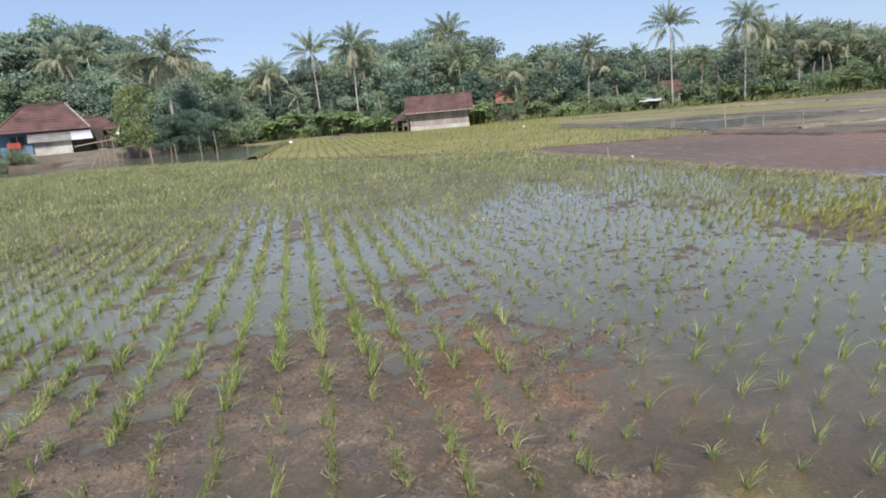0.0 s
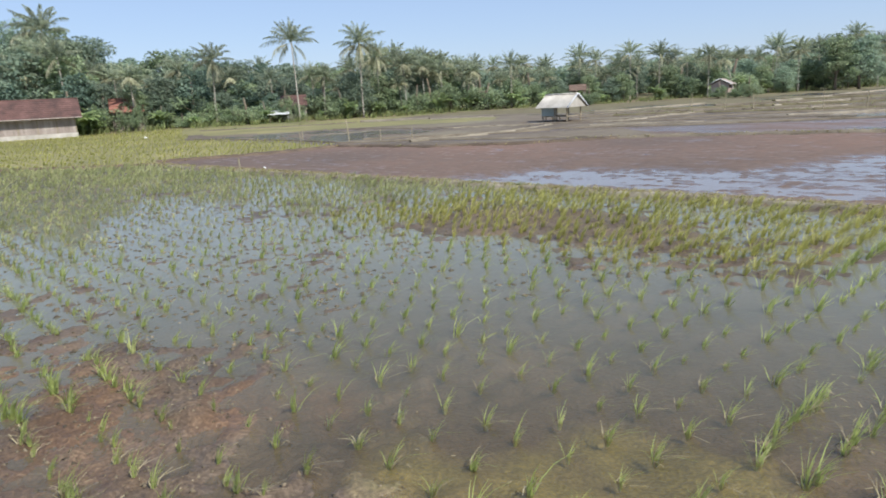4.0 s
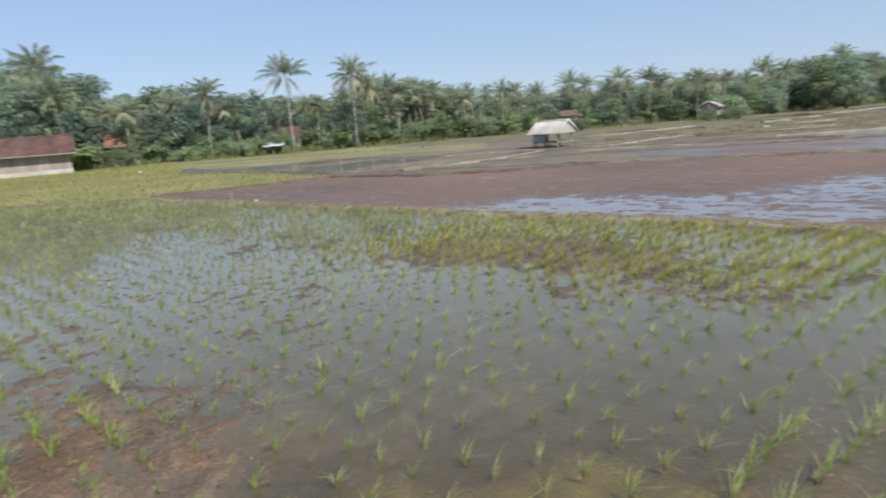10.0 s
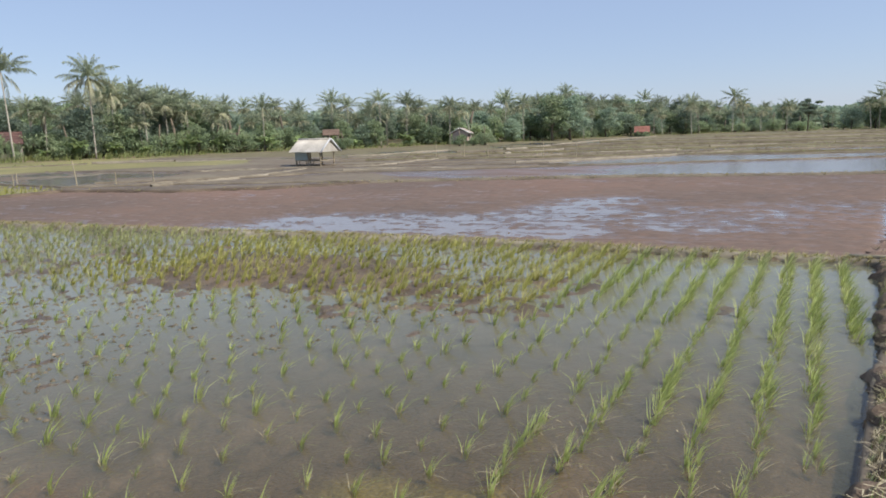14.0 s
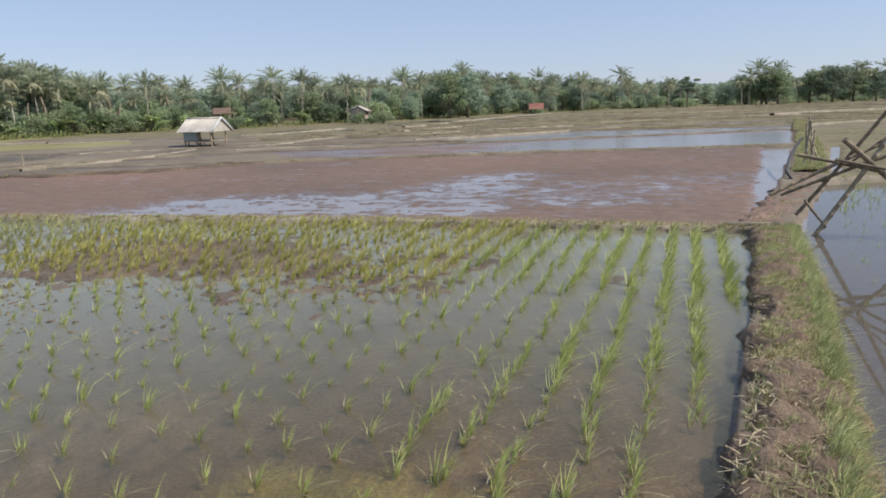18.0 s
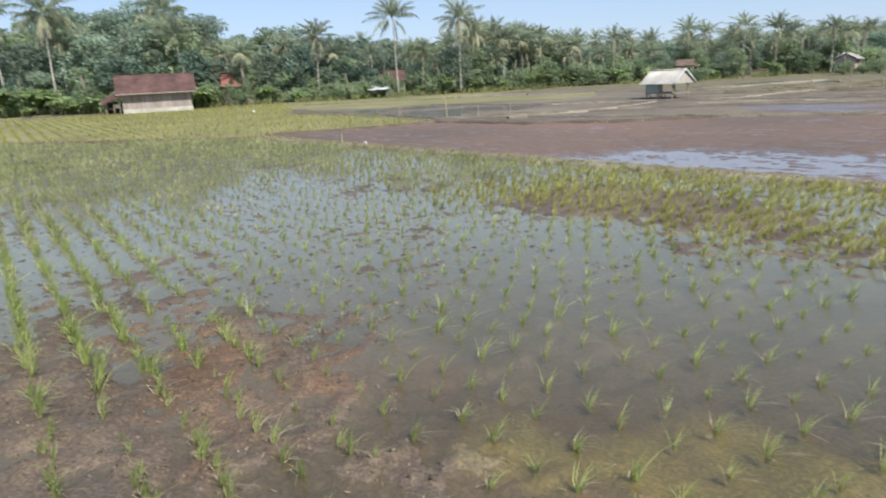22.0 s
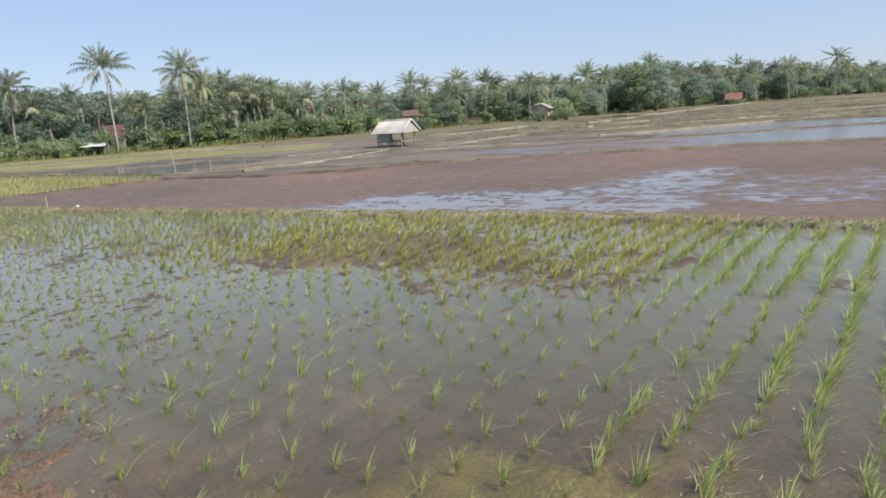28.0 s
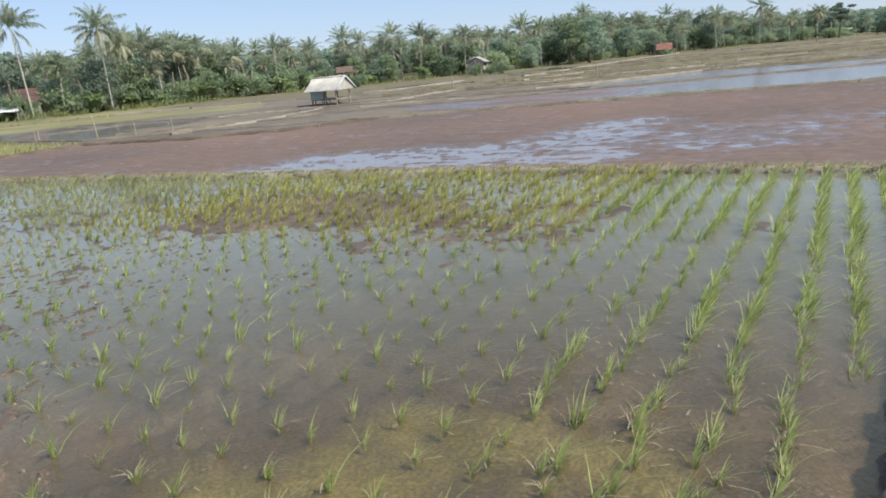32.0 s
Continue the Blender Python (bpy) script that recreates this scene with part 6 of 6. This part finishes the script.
# ---- the village house with hipped roof, tin annex and yard ----
vx, vy = polar(117.3, 66)
house = thing("village_house", (vx, vy, 0.86), "village house with hipped red tile roof and blue wall", "house", turn=117.3)
part("wall", box_bm(-4.4, 0.0, 0.0, 0.9, 5.5, 2.05), M_BLUE, house, "faded blue front wall")
# dark panel stands in for the shade of the open porch
part("side_wall", box_bm(0.903, 0.1, 0.0, 3.4, 5.4, 1.9), M_DARK, house, "dark panel in place of the shaded porch")
part("porch_step", box_bm(-4.1, -0.6, -0.15, 3.4, -0.005, 0.12, 0.02), M_PLASTER, house)
# solid panel paints the unlit inside of the doorway
part("door", box_bm(-2.1, -0.05, 0.13, -1.3, -0.004, 1.95, 0.01), M_DARK, house, "doorway, its unlit inside a solid dark panel")
wnd = part("window", box_bm(-3.6, -0.06, 0.8, -2.6, -0.004, 1.7, 0.01), M_DARK, house, "dark window")
part("mullion", box_bm(-3.13, -0.085, 0.8, -3.07, -0.065, 1.7), M_PLASTER, wnd)
part("cloth", box_bm(-3.9, -0.32, 0.75, -2.9, -0.26, 1.25, 0.02), M_RED, house, "red cloth hung on the porch")


def hip_roof(parent, x0, x1, y0, y1, ze, zr, rx0, rx1, material, rows_=10, pale=True):
    """Four slopes to a short ridge, in lapped courses."""
    ym = (y0 + y1) / 2
    for i in range(rows_):
        a, b = i / rows_, min(1.0, (i + 1.15) / rows_)
        ra = [(x0 + (rx0 - x0) * a, y0 + (ym - y0) * a), (x1 + (rx1 - x1) * a, y0 + (ym - y0) * a), (x1 + (rx1 - x1) * a, y1 + (ym - y1) * a), (x0 + (rx0 - x0) * a, y1 + (ym - y1) * a)]
        rb = [(x0 + (rx0 - x0) * b, y0 + (ym - y0) * b), (x1 + (rx1 - x1) * b, y0 + (ym - y0) * b), (x1 + (rx1 - x1) * b, y1 + (ym - y1) * b), (x0 + (rx0 - x0) * b, y1 + (ym - y1) * b)]
        za, zb = ze + (zr - ze) * a, ze + (zr - ze) * b
        bm = bmesh.new()
        va = [bm.verts.new((*p, za + 0.07)) for p in ra]
        vb = [bm.verts.new((*p, zb + 0.02)) for p in rb]
        vc = [bm.verts.new((*p, za)) for p in ra]
        for k in range(4):
            bm.faces.new((va[k], va[(k + 1) % 4], vb[(k + 1) % 4], vb[k]))
            bm.faces.new((vc[k], vc[(k + 1) % 4], va[(k + 1) % 4], va[k]))
        part("tile_course", bm, material, parent)
    for p in ((x0, y0, rx0), (x1, y0, rx1), (x0, y1, rx0), (x1, y1, rx1)):
        part("hip_cap", tube_mesh("hip_cap", [(p[0], p[1], ze + 0.08), (p[2], ym, zr + 0.05)], [0.09, 0.09], M_WEAVE if pale and p[1] == y0 and p[0] == x1 else material, 7), material, parent)
    part("ridge_cap", tube_mesh("ridge_cap", [(rx0, ym, zr + 0.05), (rx1, ym, zr + 0.05)], [0.1, 0.1], material, 7), material, parent)


hip_roof(house, -4.8, 2.45, -0.9, 6.2, 1.98, 4.3, -2.2, 0.95, M_TILE)
hip_roof(house, 1.7, 4.9, 0.6, 5.6, 1.72, 2.95, 2.2, 3.5, M_TILE, 6, False)
# shade under the wing's roof is put into the wall colour
part("wing_wall", box_bm(3.41, 1.0, 0.0, 4.4, 5.0, 1.7), M_DARK, house, "wing wall with its shade in the dark colour")
annex = thing("tin_annex", (vx, vy, 0.86), "lean-to annex with white wall and tin roof", "annex", turn=117.3)
part("front_wall", box_bm(-1.9, -3.0, -0.1, 0.8, -2.9, 1.08, 0.01), M_PLASTER, annex, "stained white wall")
part("wall_patch", box_bm(-1.85, -3.02, 0.60, -0.65, -3.004, 1.06), M_WEAVE, annex, "brown woven patch")
part("side_wall", box_bm(0.7, -2.89, -0.1, 0.8, -1.0, 1.2), M_DARK, annex)
part("end_wall", box_bm(0.81, -2.4, -0.1, 2.2, -2.35, 1.15), M_DARK, annex)
for i in range(6):
    x0 = -2.3 + i * 0.78
    roof_sheet("roof_sheet", x0, x0 + 0.8, -3.35, 1.10 + 0.01 * (i % 2), -0.7, 1.86 + 0.01 * (i % 2), M_TIN if i > 3 else M_OLDROOF, annex, 4)

# bamboo frame and fence by the pond
fx, fy = polar(113.2, 45)
fence = thing("bamboo_fence", (fx, fy, on_ground(fx, fy)), "rickety frame and fence of pale bamboo poles", "fence", turn=113.2)
g3 = np.random.default_rng(9)
for i, x0 in enumerate((-1.45, -1.15, -0.92, -0.62, -0.42, -0.15, 1.5, 2.6)):
    bamboo("pole", (x0, 0.1 * (i % 2), -0.2), (x0 + g3.uniform(-0.12, 0.12), 0, g3.uniform(0.9, 2.1) if i < 6 else 1.0), 0.028, 0.022, M_BAMBOOGREY, fence)
bamboo("rail", (-2.6, 0.1, 1.5), (-0.3, 0.05, 1.75), 0.035, 0.03, M_BAMBOOPALE, fence)
bamboo("brace", (-1.95, 0.1, 0.1), (-1.3, 0.1, 1.2), 0.035, 0.03, M_BAMBOOGREY, fence)
part("cloth_tip", box_bm(-0.22, -0.05, 2.0, -0.08, 0.05, 2.13, 0.02), M_WHITE, fence, "white cloth tied to a pole")


def stake(x, y, h, lean_x=0.0, lean_y=0.0, r=0.025, label="thin pale bamboo stake standing in the field", material=None):
    z = on_ground(x, y)
    ob = tagged(new("stake"), label, "stake", "stakes in the fields")
    ob.matrix_world = pose(x, y, z)
    bamboo("pole", (0, 0, -0.2), (lean_x, lean_y, h), r, r * 0.8, material or M_BAMBOOPALE, ob)
    return ob


for x, y, h, lx in ((-25.92, 12.28, 0.95, -0.2), (-25.8, 13.71, 0.5, 0.03), (-29.1, 11.33, 0.45, 0.0), (-31.5, 12.4, 0.45, 0.05), (-24.6, 14.6, 0.55, 0.02), (-17.77, 5.11, 0.42, 0.02), (-25.16, 34.38, 1.1, 0.0),
                    (-23.48, 35.1, 1.15, 0.05), (-22.0, 35.6, 1.0, -0.04), (-18.46, 36.2, 1.1, 0.0), (-16.6, 36.8, 0.9, 0.06)):
    stake(x, y, h, lx)
for yaw_, d_, h_ in ((107.6, 40, 1.55), (106.4, 41, 1.75), (109.5, 40, 1.2), (111.3, 42, 1.1), (104.0, 42, 0.9)):
    x, y = polar(yaw_, d_)
    stake(x, y, h_, 0.1)
# sacks and floats on the bunds
for x, y, s, lab in ((-17.25, 5.62, 0.035, "small white plastic bag on the bund"), (-47.2, 7.82, 0.1, "white plastic jug at the edge of the young rice"), (-57.2, -10.5, 0.15, "pale sack lying on the mossy bund")):
    bm = bmesh.new()
    bmesh.ops.create_icosphere(bm, subdivisions=2, radius=s)
    for v_ in bm.verts:
        v_.co.z = max(v_.co.z, -0.4 * s) + 0.4 * s
        v_.co *= 1 + 0.35 * noise.noise(v_.co * (2.2 / s))
    me = bpy.data.meshes.new("sack")
    bm.to_mesh(me)
    bm.free()
    me.materials.append(M_WHITE)
    ob = tagged(new("sack", me), lab, "sack")
    ob.matrix_world = pose(x, y, max(0.0, on_ground(x, y)) + (0.2 if s > 0.2 else 0.05 if s < 0.05 else 0.0))

# ---- the toppled bamboo frame beyond the grassy bund ----
rack_thing = thing("bamboo_rack", (0.45, 9.7, 0.0), "tangled rack of crossed dark bamboo poles standing in water", "bamboo rack")
for (xa, ya, za), (xb, yb, zb), ra, light in (
    ((0.0, 0.0, -0.1), (1.03, 0.15, 1.78), 0.042, True), ((-0.17, 0.35, 0.2), (1.0, 0.0, 2.05), 0.034, False), ((0.27, -0.1, 1.22), (1.08, 0.1, 0.44), 0.045, False),
    ((-0.5, -0.15, 0.52), (1.5, 0.35, 1.55), 0.03, False), ((-0.37, 0.3, 0.47), (1.63, -0.1, 1.4), 0.03, False), ((-0.22, 0.1, 1.02), (1.8, 0.2, 0.53), 0.03, False),
    ((0.2, -0.12, 0.98), (1.72, 0.0, 0.62), 0.026, False), ((0.35, 0.1, 0.9), (1.14, 0.25, 1.56), 0.02, False), ((1.18, 0.25, 1.56), (1.66, 0.1, 0.98), 0.022, False),
    ((-0.09, 0.2, 0.42), (0.17, 0.1, 0.1), 0.024, False), ((0.17, 0.1, 0.1), (-0.05, 0.12, -0.1), 0.024, False)):
    bamboo("pole", (xa, ya, za), (xb, yb, zb), ra * 0.76, ra * 0.64, M_BAMBOOGREY if light else M_BAMBOO, rack_thing, "thick grey pole" if light else "")
stake(2.09, 10.45, 1.08, 0.1, 0.0, 0.03, "dark crooked stake standing in the flooded paddy", M_BAMBOO)
for x, y, h, lx, ly in ((0.58, 18.4, 1.05, -0.04, 0.0), (0.74, 18.8, 1.1, -0.1, 0.0), (0.66, 18.0, 0.9, 0.05, 0.1), (0.5, 18.2, 0.85, 0.12, 0.1), (0.84, 18.4, 0.8, -0.22, 0.0), (0.62, 18.9, 1.2, -0.02, -0.1), (0.98, 18.6, 0.6, -0.3, 0.0)):
    stake(x, y, h, lx, ly, 0.03, "pale bamboo stake in a bundle on the grassy path")
tagged(new("black_hose", tube_mesh("black_hose", [(0.28, 15.6, 0.06), (0.16, 16.0, 0.2), (0.22, 17.0, 0.4), (0.42, 18.2, 0.72), (0.47, 18.4, 0.75)], [0.03] * 5, M_HOSE, 8)), "black hose hanging from stakes into the paddy", "hose")
tagged(new("bamboo_pole", tube_mesh("bamboo_pole", [(-0.6, 9.78, 0.06), (-0.1, 9.8, 0.09), (0.35, 9.86, 0.08)], [0.03, 0.028, 0.025], M_BAMBOOPALE, 8)), "pale bamboo pole lying across the bund's end", "bamboo pole")


# ---- houses among the far trees ----
def far_house(yaw_, d_, width, z0, eave, ridge, roof, wall, label, turned=0.0, barge=None):
    x, y = polar(yaw_, d_)
    ob = thing("far_house", (x, y, z0), label, "house", "houses among the trees", turn=yaw_ + turned)
    w_ = width / 2
    part("wall", box_bm(-w_ * 0.9, 0, -0.4, w_ * 0.9, 3.0, eave), wall, ob)
    part("window", box_bm(-w_ * 0.45, -0.05, eave * 0.35, -w_ * 0.05, -0.004, eave * 0.8), M_DARK, ob, "dark window")
    part("door", box_bm(w_ * 0.2, -0.05, 0.0, w_ * 0.55, -0.004, eave * 0.85), M_DARK, ob, "dark door")
    for x0 in (-w_ * 0.88, w_ * 0.88):
        gable_wall(ob, x0, 0.0, 3.0, eave + 0.004, eave + (ridge - eave) * 0.72, wall)
    if barge:
        for sgn in (-0.6, 3.6):
            part("barge_board", tube_mesh("barge_board", [(-w_ - 0.05, sgn, eave + 0.02), (-w_ - 0.05, 1.5, ridge + 0.06)], [0.07, 0.07], barge, 4), barge, ob, "whitish barge board")
    gable_roof(ob, -w_, w_, -0.6, 3.6, eave, ridge, roof, rows_=5, thick=0.08)
    return ob


far_house(19.0, 116, 2.5, 0.0, 0.75, 1.7, M_ORANGETILE, M_DARK, "small hut with bright orange-red roof at the wood's edge")
far_house(33.35, 78, 2.6, 0.85, 1.0, 2.0, M_WEAVE, M_PINKWALL, "pale little house with white gable boards among the palms", 72, M_WHITE).scale = (0.6, 0.6, 0.6)
far_house(81.6, 68.2, 2.9, 0.25, 1.55, 2.8, M_ORANGETILE, M_WEAVE, "house with orange roof half hidden by trees")
far_house(68.9, 67.8, 2.6, 0.25, 1.3, 2.3, M_TILE, M_WEAVE, "house with dark red roof behind the palms")
far_house(53.5, 74, 2.2, 0.25, 1.0, 1.8, M_TILE, M_WEAVE, "low house with red roof behind the palms")
far_house(45.1, 76, 1.9, 0.5, 1.1, 1.7, M_REDSOIL, M_WEAVE, "house with brown roof behind the hut")
tx, ty = polar(70.2, 65.6)
shelter = thing("tarpaulin_shelter", (tx, ty, on_ground(tx, ty)), "small shelter of white tarpaulin on bamboo poles by the trees", "shelter", turn=70.2)
for x0 in (-0.85, 0.8):
    for y0 in (0.0, 1.2):
        bamboo("pole", (x0, y0, -0.1), (x0, y0, 0.95), 0.03, 0.025, M_BAMBOOGREY, shelter)
roof_sheet("tarpaulin", -1.0, 1.0, -0.2, 0.78, 1.3, 1.15, M_TIN, shelter, 2)
part("end_sheet", box_bm(0.84, -0.15, 0.2, 0.86, 0.5, 0.9), M_TIN, shelter, "white sheet hanging down at one end")
part("bench", box_bm(-0.7, 0.3, 0.3, 0.6, 0.9, 0.36, 0.01), M_DARK, shelter)
